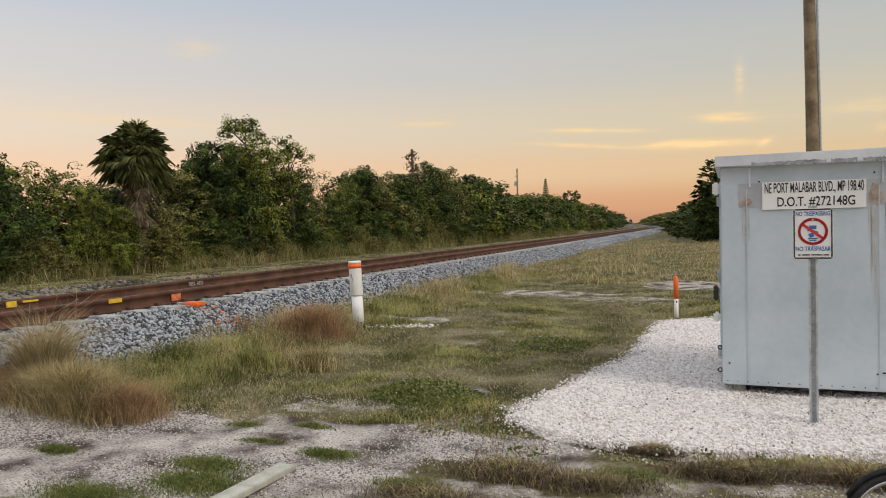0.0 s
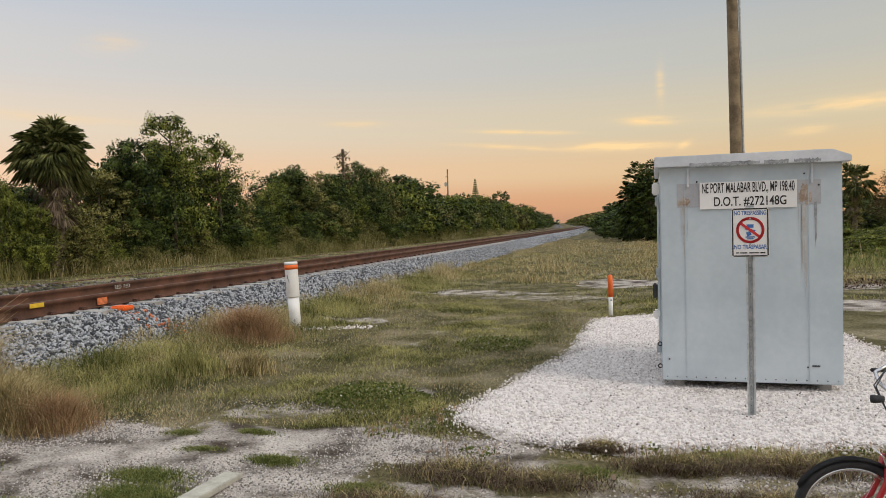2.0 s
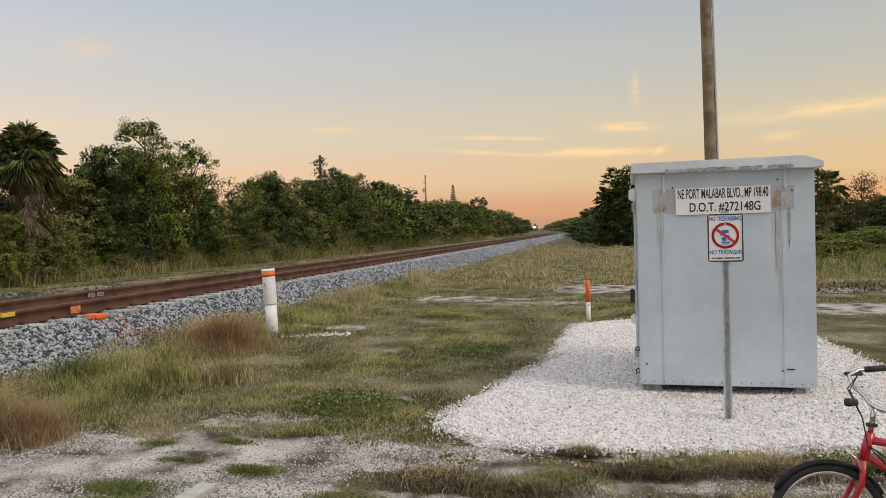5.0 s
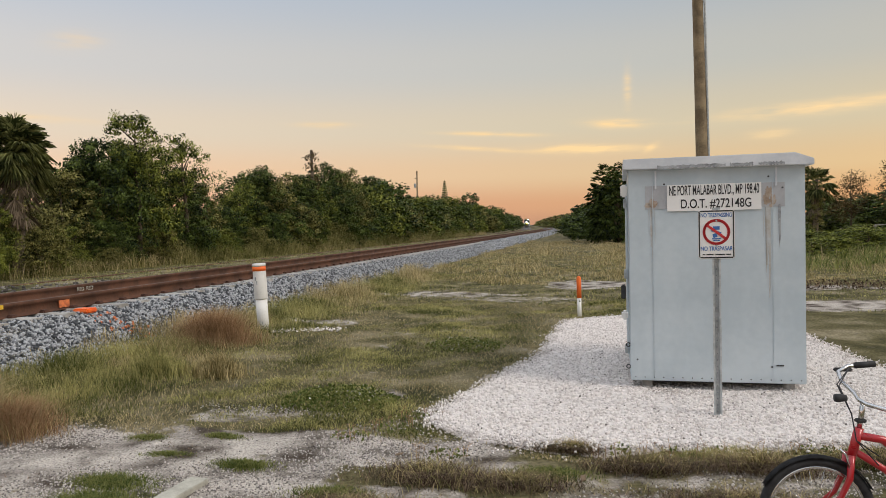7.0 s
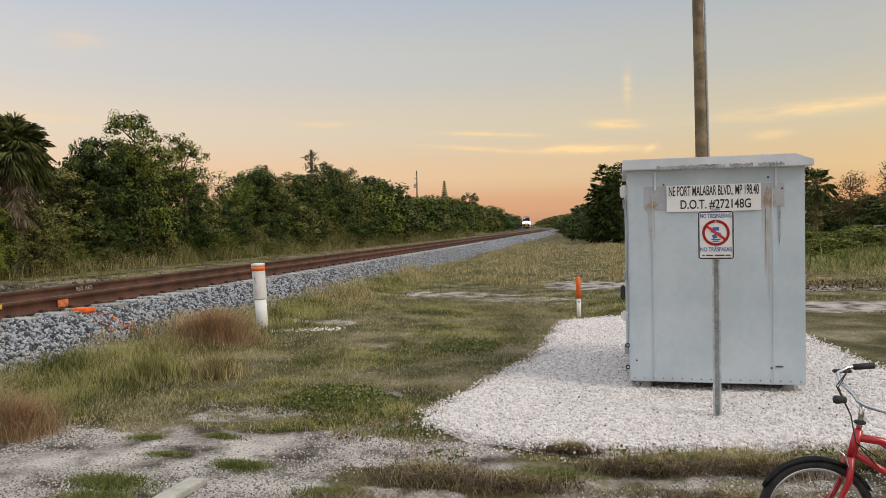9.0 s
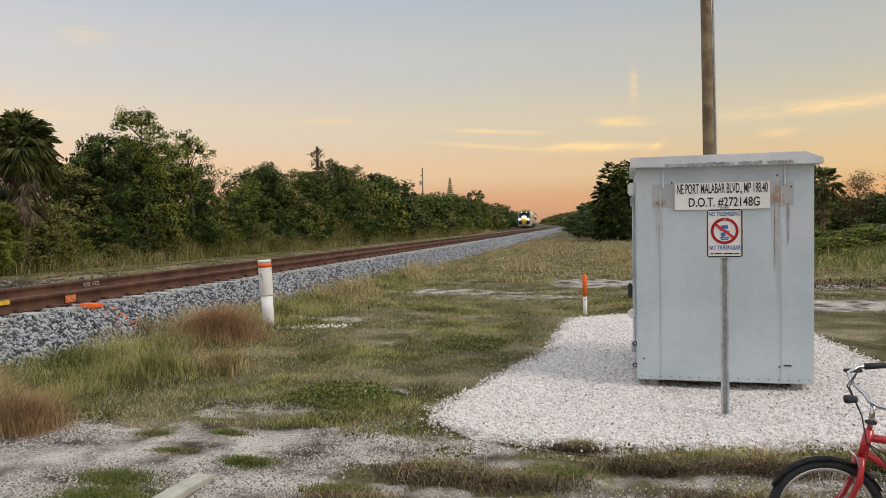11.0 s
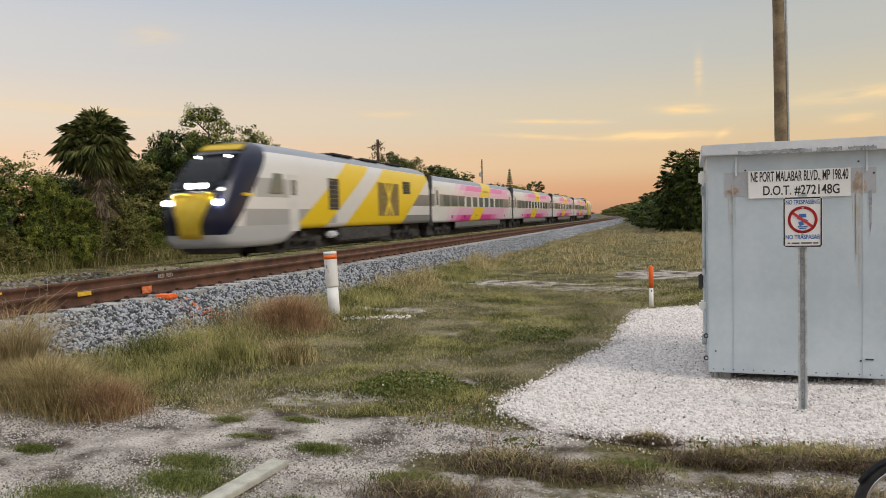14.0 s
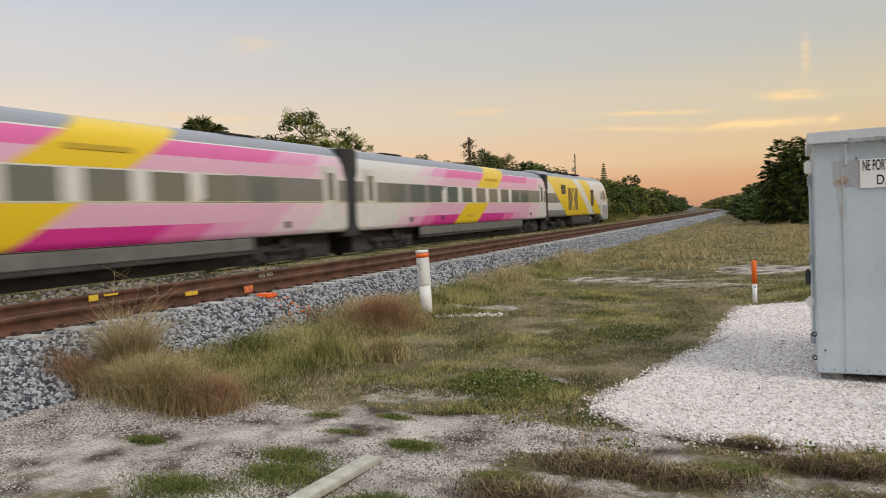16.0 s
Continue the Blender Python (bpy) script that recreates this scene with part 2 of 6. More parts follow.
M = {
    "rail": surf("rusty_rail", (0.060, 0.025, 0.013), (0.140, 0.060, 0.032), 3.0, 0.75, 0.25),
    "railtop": surf("worn_rail_head", (0.11, 0.062, 0.042), (0.20, 0.125, 0.09), 3.0, 0.75, 0.1),
    "clip": surf("rusty_clip", (0.05, 0.022, 0.015), (0.10, 0.045, 0.03), 20.0, 0.8, 0.2),
    "tie": surf("concrete_tie", (0.30, 0.285, 0.26), (0.46, 0.44, 0.41), 5.0, 0.9, 0.3, each=0.3),
    "bed": surf("ballast_bed", (0.035, 0.036, 0.038), (0.20, 0.20, 0.205), 14.0, 0.95, 1.0, 22.0),
    "stone": surf("granite_ballast", (0.055, 0.061, 0.070), (0.45, 0.465, 0.485), 9.0, 0.85, 0.3, 60.0, island=0.7),
    "oldstone": surf("old_ballast", (0.055, 0.048, 0.042), (0.26, 0.235, 0.21), 9.0, 0.9, 0.3, 60.0, island=0.7),
    "shell": surf("white_shell_gravel", (0.58, 0.53, 0.50), (0.86, 0.80, 0.76), 16.0, 0.9, 0.6, 60.0),
    "shellbit": surf("white_shell_piece", (0.60, 0.545, 0.515), (0.90, 0.845, 0.81), 20.0, 0.85, 0.2, island=0.8),
    "greybit": surf("loose_grey_stone", (0.17, 0.15, 0.135), (0.62, 0.57, 0.53), 12.0, 0.9, 0.2, island=0.9),
    "steel": surf("pale_painted_aluminium", (0.455, 0.530, 0.575), (0.545, 0.615, 0.655), 1.6, 0.42, 0.03, 30.0),
    "roof": surf("white_roof_paint", (0.60, 0.63, 0.67), (0.74, 0.76, 0.79), 3.0, 0.5, 0.05),
    "scuff": surf("bare_scuffed_metal", (0.16, 0.17, 0.18), (0.46, 0.48, 0.50), 9.0, 0.6, 0.1),
    "greypaint": surf("grey_touch_up_paint", (0.36, 0.37, 0.39), (0.45, 0.46, 0.48), 4.0, 0.6, 0.03),
    "rust": surf("rust_stain", (0.27, 0.18, 0.115), (0.50, 0.43, 0.36), 8.0, 0.8, 0.05),
    "streak": surf("faint_rust_run", (0.43, 0.40, 0.35), (0.53, 0.55, 0.555), 8.0, 0.7, 0.02),
    "dark": surf("dark_recess", (0.02, 0.02, 0.022), (0.05, 0.05, 0.052), 6.0, 0.8, 0.1),
    "concrete": surf("concrete", (0.30, 0.29, 0.27), (0.45, 0.43, 0.40), 6.0, 0.9, 0.3),
    "galv": surf("galvanised_steel", (0.36, 0.385, 0.39), (0.54, 0.565, 0.565), 18.0, 0.55, 0.05, metal=0.15),
    "white": surf("white_sign_sheet", (0.80, 0.79, 0.77), (0.86, 0.85, 0.83), 3.0, 0.5, 0.0),
    "black": surf("black_print", (0.012, 0.012, 0.012), (0.03, 0.03, 0.03), 5.0, 0.6, 0.0),
    "blue": surf("blue_print", (0.03, 0.12, 0.36), (0.05, 0.17, 0.45), 5.0, 0.6, 0.0),
    "red": surf("red_print", (0.50, 0.02, 0.025), (0.62, 0.035, 0.04), 5.0, 0.6, 0.0),
    "pipe": surf("white_plastic_pipe", (0.72, 0.71, 0.68), (0.83, 0.82, 0.79), 4.0, 0.5, 0.05, spread=(0.3, 0.5)),
    "orange": surf("orange_paint", (0.85, 0.13, 0.02), (0.95, 0.19, 0.03), 5.0, 0.55, 0.05),
    "orangeworn": surf("worn_orange_paint", (0.45, 0.12, 0.05), (0.80, 0.24, 0.08), 14.0, 0.7, 0.1),
    "yellowpaint": surf("yellow_marking_paint", (0.62, 0.38, 0.02), (0.80, 0.52, 0.04), 14.0, 0.7, 0.1),
    "pole": surf("weathered_wood_pole", (0.145, 0.105, 0.060), (0.31, 0.235, 0.140), 3.0, 0.85, 0.5, 25.0),
    "plank": surf("weathered_plank", (0.38, 0.36, 0.30), (0.55, 0.53, 0.45), 8.0, 0.85, 0.4),
    "bark": surf("grey_brown_bark", (0.07, 0.05, 0.035), (0.17, 0.13, 0.09), 6.0, 0.95, 0.6),
    "palmbark": surf("palm_trunk", (0.10, 0.075, 0.05), (0.22, 0.17, 0.12), 6.0, 0.95, 0.8),
    # clump-sized noise down to near-black paints the shade of gaps between leaves
    "leaf": surf("green_leaves_shade_mottled", (0.012, 0.024, 0.004), (0.30, 0.33, 0.062), 1.7, 0.55, 0.0, island=0.22, thin=0.12, spread=(0.39, 0.64)),
    "leafdark": surf("dark_green_leaves_shade_mottled", (0.008, 0.018, 0.005), (0.135, 0.180, 0.040), 1.7, 0.5, 0.0, island=0.22, thin=0.12, spread=(0.39, 0.64)),
    "leafolive": surf("olive_leaves_shade_mottled", (0.020, 0.026, 0.006), (0.34, 0.315, 0.10), 1.7, 0.6, 0.0, island=0.25, thin=0.12, spread=(0.39, 0.64)),
    "leafbrown": surf("thin_brown_foliage", (0.06, 0.045, 0.02), (0.16, 0.12, 0.05), 0.5, 0.7, 0.0, island=0.6, thin=0.3),
    "frond": surf("palm_fronds", (0.050, 0.066, 0.020), (0.32, 0.33, 0.13), 1.2, 0.5, 0.0, island=0.6, thin=0.15),
    "deadfrond": surf("dead_palm_fronds", (0.10, 0.075, 0.05), (0.26, 0.20, 0.14), 0.8, 0.8, 0.0, island=0.7, thin=0.2),
    "grass": surf("green_grass", (0.080, 0.095, 0.021), (0.54, 0.49, 0.20), 1.3, 0.7, 0.0, island=0.35, thin=0.3, spread=(0.36, 0.66)),
    "brushgreen": surf("olive_weeds", (0.085, 0.09, 0.024), (0.40, 0.36, 0.14), 0.6, 0.7, 0.0, island=0.45, thin=0.25),
    "drygrass": surf("dry_grass", (0.30, 0.24, 0.12), (0.62, 0.51, 0.30), 0.5, 0.75, 0.0, island=0.6, thin=0.3),
    "tangrass": surf("tan_grass", (0.22, 0.18, 0.075), (0.66, 0.54, 0.29), 0.9, 0.75, 0.0, island=0.7, thin=0.25),
    "redgrass": surf("reddish_dry_grass", (0.26, 0.155, 0.080), (0.55, 0.37, 0.21), 0.6, 0.75, 0.0, island=0.6, thin=0.3),
    "weed": surf("low_green_weed", (0.085, 0.115, 0.026), (0.28, 0.29, 0.095), 1.0, 0.65, 0.0, island=0.6, thin=0.3),
    "deadweed": surf("dead_brown_weed", (0.045, 0.029, 0.019), (0.27, 0.195, 0.13), 1.0, 0.8, 0.0, island=0.7, thin=0.2),
    "petal": surf("white_petals", (0.70, 0.70, 0.62), (0.85, 0.84, 0.78), 1.0, 0.7, 0.0, island=0.4),
    "tyre": surf("black_rubber", (0.012, 0.012, 0.013), (0.03, 0.03, 0.032), 20.0, 0.7, 0.1),
    "chrome": surf("chromed_steel", (0.62, 0.62, 0.62), (0.74, 0.74, 0.74), 10.0, 0.22, 0.0, metal=1.0),
    "bikered": surf("red_enamel", (0.36, 0.006, 0.012), (0.45, 0.010, 0.018), 3.0, 0.3, 0.0, coat=0.5),
    "under": surf("dark_underframe", (0.022, 0.022, 0.024), (0.075, 0.07, 0.066), 5.0, 0.75, 0.3),
    "wheel": surf("steel_wheel", (0.16, 0.15, 0.145), (0.30, 0.29, 0.28), 6.0, 0.45, 0.1, metal=0.7),
    # base colour lifted to grey-green to carry the sky's reflection on tinted glass
    "pane": glass("sky_greyed_window_glass", (0.15, 0.17, 0.155), 0.08),
    "windscreen": glass("black_windscreen", (0.010, 0.012, 0.016), 0.05),
    "lamp": glow("headlight_glow", (1.0, 0.96, 0.86), 260.0),
    "lampsmall": glow("marker_light_glow", (1.0, 0.97, 0.9), 14.0),
    "fence": surf("grey_fence", (0.22, 0.21, 0.20), (0.36, 0.35, 0.33), 4.0, 0.7, 0.1),
}


def livery(name, rules, base, rough=0.32):
    """Paint laid out in the car's own metres: each rule is (x0, x1, slant, z0, z1, colour); slant leans the ends back with height."""
    m = bpy.data.materials.new(name)
    m.use_nodes = True
    nt = m.node_tree
    N, L = nt.nodes.new, nt.links.new
    b = nt.nodes["Principled BSDF"]
    co = N("ShaderNodeTexCoord")
    sep = N("ShaderNodeSeparateXYZ")
    L(co.outputs["Object"], sep.inputs[0])

    def op(kind, a, c):
        n = N("ShaderNodeMath")
        n.operation = kind
        for i, v in enumerate((a, c)):
            if isinstance(v, (int, float)):
                n.inputs[i].default_value = v
            else:
                L(v, n.inputs[i])
        return n.outputs[0]

    rgb = N("ShaderNodeRGB")
    rgb.outputs[0].default_value = (*base, 1)
    last = rgb.outputs[0]
    for x0, x1, slant, z0, z1, col in rules:
        xs = op("SUBTRACT", sep.outputs[0], op("MULTIPLY", sep.outputs[2], slant))
        f = op("MULTIPLY", op("GREATER_THAN", xs, x0), op("LESS_THAN", xs, x1))
        f = op("MULTIPLY", f, op("MULTIPLY", op("GREATER_THAN", sep.outputs[2], z0), op("LESS_THAN", sep.outputs[2], z1)))
        mx = N("ShaderNodeMix")
        mx.data_type = "RGBA"
        L(f, mx.inputs[0])
        L(last, mx.inputs[6])
        mx.inputs[7].default_value = (*col, 1)
        last = mx.outputs[2]
    dirt = N("ShaderNodeTexNoise")
    dirt.inputs["Scale"].default_value, dirt.inputs["Detail"].default_value = 1.4, 6
    L(co.outputs["Object"], dirt.inputs["Vector"])
    dm = N("ShaderNodeMix")
    dm.data_type, dm.blend_type = "RGBA", "MULTIPLY"
    L(op("MULTIPLY", dirt.outputs[0], 0.5), dm.inputs[0])
    L(last, dm.inputs[6])
    dm.inputs[7].default_value = (0.80, 0.78, 0.75, 1)
    L(dm.outputs[2], b.inputs["Base Color"])
    b.inputs["Roughness"].default_value = rough
    return m


# ---- mesh helpers ----
def part(name, bm, material, parent=None, label=""):
    """Link a bmesh as one mesh object, under a thing if one is given."""
    me = bpy.data.meshes.new(name)
    bm.to_mesh(me)
    bm.free()
    me.materials.append(material)
    ob = new(name, me)
    if parent is not None:
        ob.parent = parent
    if label:
        ob["label"] = label
    return ob


def thing(name, label, category, m=None, group="", kind=""):
    ob = new(name)
    ob.empty_display_size = 0.2
    if m is not None:
        ob.matrix_world = m
    return tagged(ob, label, category, group, kind)


def box(bm, c, size, bevel=0.0, m=None):
    r = bmesh.ops.create_cube(bm, size=1.0, matrix=Matrix.Translation(c) @ Matrix.Diagonal((*size, 1)))
    if bevel:
        es = list({e for v in r["verts"] for e in v.link_edges})
        r = bmesh.ops.bevel(bm, geom=es, offset=bevel, segments=2, affect="EDGES")
        vs = r["verts"]
    if m is not None:
        bmesh.ops.transform(bm, matrix=m, verts=list(bm.verts))
    return bm


def boxes(*specs, bevel=0.0):
    bm = bmesh.new()
    for c, s in specs:
        box(bm, c, s, bevel)
    return bm


def tube(bm, pts, radii, n=10, cap=True):
    """A tube along a line of points, with a radius at each."""
    pts = [Vector(p) for p in pts]
    if isinstance(radii, (int, float)):
        radii = [radii] * len(pts)
    radii = [float(r) for r in radii]
    rings, up = [], None
    for i, p in enumerate(pts):
        t = (pts[min(i + 1, len(pts) - 1)] - pts[max(i - 1, 0)]).normalized()
        if up is None or abs(up.dot(t)) > 0.98:
            up = Vector((0, 0, 1)) if abs(t.z) < 0.9 else Vector((1, 0, 0))
        a = t.cross(up).normalized()
        b = a.cross(t).normalized()
        up = b
        rings.append([bm.verts.new(p + radii[i] * (math.cos(k * 2 * math.pi / n) * a + math.sin(k * 2 * math.pi / n) * b)) for k in range(n)])
    for r0, r1 in zip(rings, rings[1:]):
        for k in range(n):
            bm.faces.new((r0[k], r0[(k + 1) % n], r1[(k + 1) % n], r1[k]))
    if cap:
        bm.faces.new(rings[0][::-1])
        bm.faces.new(rings[-1])
    for f in bm.faces:
        f.smooth = True
    return bm


def ring(bm, c, R, r, axis="y", n=40, k=8):
    """A torus."""
    c = Vector(c)
    vs = []
    for i in range(n):
        a = i * 2 * math.pi / n
        u = Vector((math.cos(a), 0, math.sin(a))) if axis == "y" else (Vector((math.cos(a), math.sin(a), 0)) if axis == "z" else Vector((0, math.cos(a), math.sin(a))))
        w = {"x": Vector((1, 0, 0)), "y": Vector((0, 1, 0)), "z": Vector((0, 0, 1))}[axis]
        vs.append([bm.verts.new(c + u * (R + r * math.cos(j * 2 * math.pi / k)) + w * r * math.sin(j * 2 * math.pi / k)) for j in range(k)])
    for i in range(n):
        for j in range(k):
            f = bm.faces.new((vs[i][j], vs[(i + 1) % n][j], vs[(i + 1) % n][(j + 1) % k], vs[i][(j + 1) % k]))
            f.smooth = True
    return bm


def extrude_poly(bm, pts, axis_vec):
    """A prism from a planar outline."""
    a = [bm.verts.new(p) for p in pts]
    b = [bm.verts.new(Vector(p) + Vector(axis_vec)) for p in pts]
    bm.faces.new(a)
    bm.faces.new(b[::-1])
    for i in range(len(a)):
        j = (i + 1) % len(a)
        bm.faces.new((a[i], b[i], b[j], a[j]))
    bmesh.ops.recalc_face_normals(bm, faces=list(bm.faces))
    return bm


def array_mesh(name, verts, faces, material, smooth=False):
    """A mesh object from numpy arrays; faces all have the same number of corners."""
    me = bpy.data.meshes.new(name)
    k = faces.shape[1]
    me.vertices.add(len(verts))
    me.vertices.foreach_set("co", np.ascontiguousarray(verts, np.float32).ravel())
    me.loops.add(faces.size)
    me.loops.foreach_set("vertex_index", np.ascontiguousarray(faces, np.int32).ravel())
    me.polygons.add(len(faces))
    me.polygons.foreach_set("loop_start", np.arange(0, faces.size, k, dtype=np.int32))
    me.polygons.foreach_set("loop_total", np.full(len(faces), k, np.int32))
    me.update(calc_edges=True)
    if smooth:
        me.polygons.foreach_set("use_smooth", np.ones(len(faces), bool))
    me.materials.append(material)
    return new(name, me)


rng = np.random.default_rng(7)


def stones(name, pts, size, material, flat=0.75):
    """Many small angular stones at the given places."""
    n = len(pts)
    base = np.array([(-1, -1, -1), (1, -1, -1), (1, 1, -1), (-1, 1, -1), (-1, -1, 1), (1, -1, 1), (1, 1, 1), (-1, 1, 1)], float) * 0.5
    quad = np.array([(0, 3, 2, 1), (4, 5, 6, 7), (0, 1, 5, 4), (1, 2, 6, 5), (2, 3, 7, 6), (3, 0, 4, 7)])
    v = base[None] * (1 + rng.uniform(-0.45, 0.25, (n, 8, 3)))
    v = v * (size * rng.uniform(0.55, 1.3, (n, 1, 1))) * np.array([1, 1, flat])
    q = rng.normal(size=(n, 4))
    q /= np.linalg.norm(q, axis=1)[:, None]
    w, x, y, z = q.T
    R = np.stack([1 - 2 * (y * y + z * z), 2 * (x * y - w * z), 2 * (x * z + w * y), 2 * (x * y + w * z), 1 - 2 * (x * x + z * z), 2 * (y * z - w * x),
                  2 * (x * z - w * y), 2 * (y * z + w * x), 1 - 2 * (x * x + y * y)], 1).reshape(n, 3, 3)
    v = np.einsum("nij,nkj->nki", R, v) + pts[:, None]
    f = (quad[None] + 8 * np.arange(n)[:, None, None]).reshape(-1, 4)
    return array_mesh(name, v.reshape(-1, 3), f, material)


def blades(name, pts, height, width, material, lean=0.5, spread=1.0):
    """Grass blades: two bent segments and a tip."""
    n = len(pts)
    h = height * rng.uniform(0.5, 1.25, n) if np.isscalar(height) else height * rng.uniform(0.7, 1.2, n)
    a = rng.uniform(0, 2 * np.pi, n)
    b = rng.uniform(0, 2 * np.pi, n)
    out = np.stack([np.cos(a), np.sin(a), np.zeros(n)], 1)
    side = np.stack([np.cos(b), np.sin(b), np.zeros(n)], 1) * (width * rng.uniform(0.6, 1.3, n))[:, None] / 2
    le = lean * rng.uniform(0.2, 1.3, n)
    up = np.array([0, 0, 1.0])
    p0 = pts
    p1 = pts + up * (h * 0.55)[:, None] + out * (h * le * 0.25)[:, None]
    p2 = pts + up * (h * (1 - 0.25 * np.clip(le, 0, 1.2)))[:, None] + out * (h * le * 0.85)[:, None]
    v = np.stack([p0 - side, p0 + side, p1 + side * 0.8, p1 - side * 0.8, p2], 1).reshape(-1, 3)
    i = 5 * np.arange(n)[:, None]
    f = np.concatenate([i + np.array([0, 1, 2]), i + np.array([0, 2, 3]), i + np.array([3, 2, 4])])
    return array_mesh(name, v, f, material)


def leaf_cards(pts, size, droop=0.3, face=None):
    """Arrays of small leaves at the given places; face: the way that each one roughly faces."""
    n = len(pts)
    if face is None:
        face = rng.normal(size=(n, 3))
    face = face + rng.normal(size=(n, 3)) * 0.55
    d = np.cross(face, rng.normal(size=(n, 3)))
    d[:, 2] -= droop
    d /= np.linalg.norm(d, axis=1)[:, None]
    s = np.cross(d, face)
    s /= np.linalg.norm(s, axis=1)[:, None] + 1e-9
    L = (size * rng.uniform(0.6, 1.4, n))[:, None]
    v = np.stack([pts - d * L / 2, pts + s * L * 0.28, pts + d * L / 2, pts - s * L * 0.28], 1).reshape(-1, 3)
    i = 4 * np.arange(n)[:, None]
    return v, np.concatenate([i + np.array([0, 1, 2]), i + np.array([0, 2, 3])])


# ---- ground ----
def bank(o, s):
    """Height of the ground and the ballast at o metres across."""
    xs = [-1500, -40, -19.2, -17.6, -17.0, -14.0, -13.4, -12.5, -12.0, -10.7, -10.2, -7.50, -7.28, -6.58, -5.4, 0, 1500]
    zs = [0.0, 0.0, 0.0, 0.08, 0.18, 0.18, 0.24, 0.67, 0.73, 0.66, 0.62, 0.62, 0.52, 0.13, 0.02, 0.0, 0.0]
    return np.interp(o, xs, zs)


def lumps(o, s):
    return 0.018 * np.sin(o * 1.9 + 0.7 * np.sin(s * 0.8)) * np.sin(s * 1.3 + 0.5 * o) + 0.010 * np.sin(o * 4.7 + s * 3.1)


# bare places: across, along, half sizes, strength
BARE = [(-6.3, 4.4, 2.3, 1.3, 1.0), (-4.2, 5.2, 1.7, 0.75, 1.0), (-2.2, 5.7, 1.6, 0.35, 1.0), (-3.0, 5.0, 1.2, 0.9, 0.8), (-1.6, 5.5, 0.9, 0.3, 0.9), (-3.4, 6.6, 0.9, 0.35, 0.55), (-2.9, 4.2, 2.4, 0.8, 0.75),
        (-3.7, 18.8, 1.9, 0.8, 0.62), (-1.8, 17.5, 1.8, 0.7, 0.52), (-0.2, 21.8, 1.4, 1.6, 0.7), (1.0, 22.0, 1.6, 1.0, 1.0), (4.6, 16.3, 1.8, 1.0, 1.0), (7.5, 16.6, 3.0, 0.8, 0.9), (-1.2, 8.4, 0.5, 0.25, 0.5),
        (-2.4, 7.5, 0.5, 0.3, 0.6), (-2.6, 8.8, 0.6, 0.25, 0.4), (-5.1, 13.2, 0.8, 0.4, 0.62), (-0.4, 4.4, 1.4, 0.5, 0.55), (1.2, 4.9, 2.4, 0.75, 0.55), (-1.0, 3.4, 4.0, 1.0, 0.75), (5.5, 20.5, 2.0, 0.8, 0.7)]


def bare(o, s):
    """How bare the ground is: 0 grass, 1 sand."""
    o, s = np.asarray(o, float), np.asarray(s, float)
    k = np.zeros(np.broadcast(o, s).shape)
    wob = 0.25 * np.sin(o * 5.1 + 1.3 * np.sin(s * 4.3)) + 0.2 * np.sin(s * 7.7 + o * 2.2)
    for a, b, wa, wb, g in BARE:
        q = ((o - a) / wa) ** 2 + ((s - b) / wb) ** 2
        k = np.maximum(k, g * np.clip(1.55 - q + wob, 0, 1))
    fleck = np.sin(o * 3.1 + 2.0 * np.sin(s * 1.7)) * np.sin(s * 2.6 + 1.5 * np.sin(o * 2.3))
    k = np.maximum(k, 0.42 * np.clip(fleck * 2.2 - 0.9, 0, 1) * (o > -5.2))
    return k


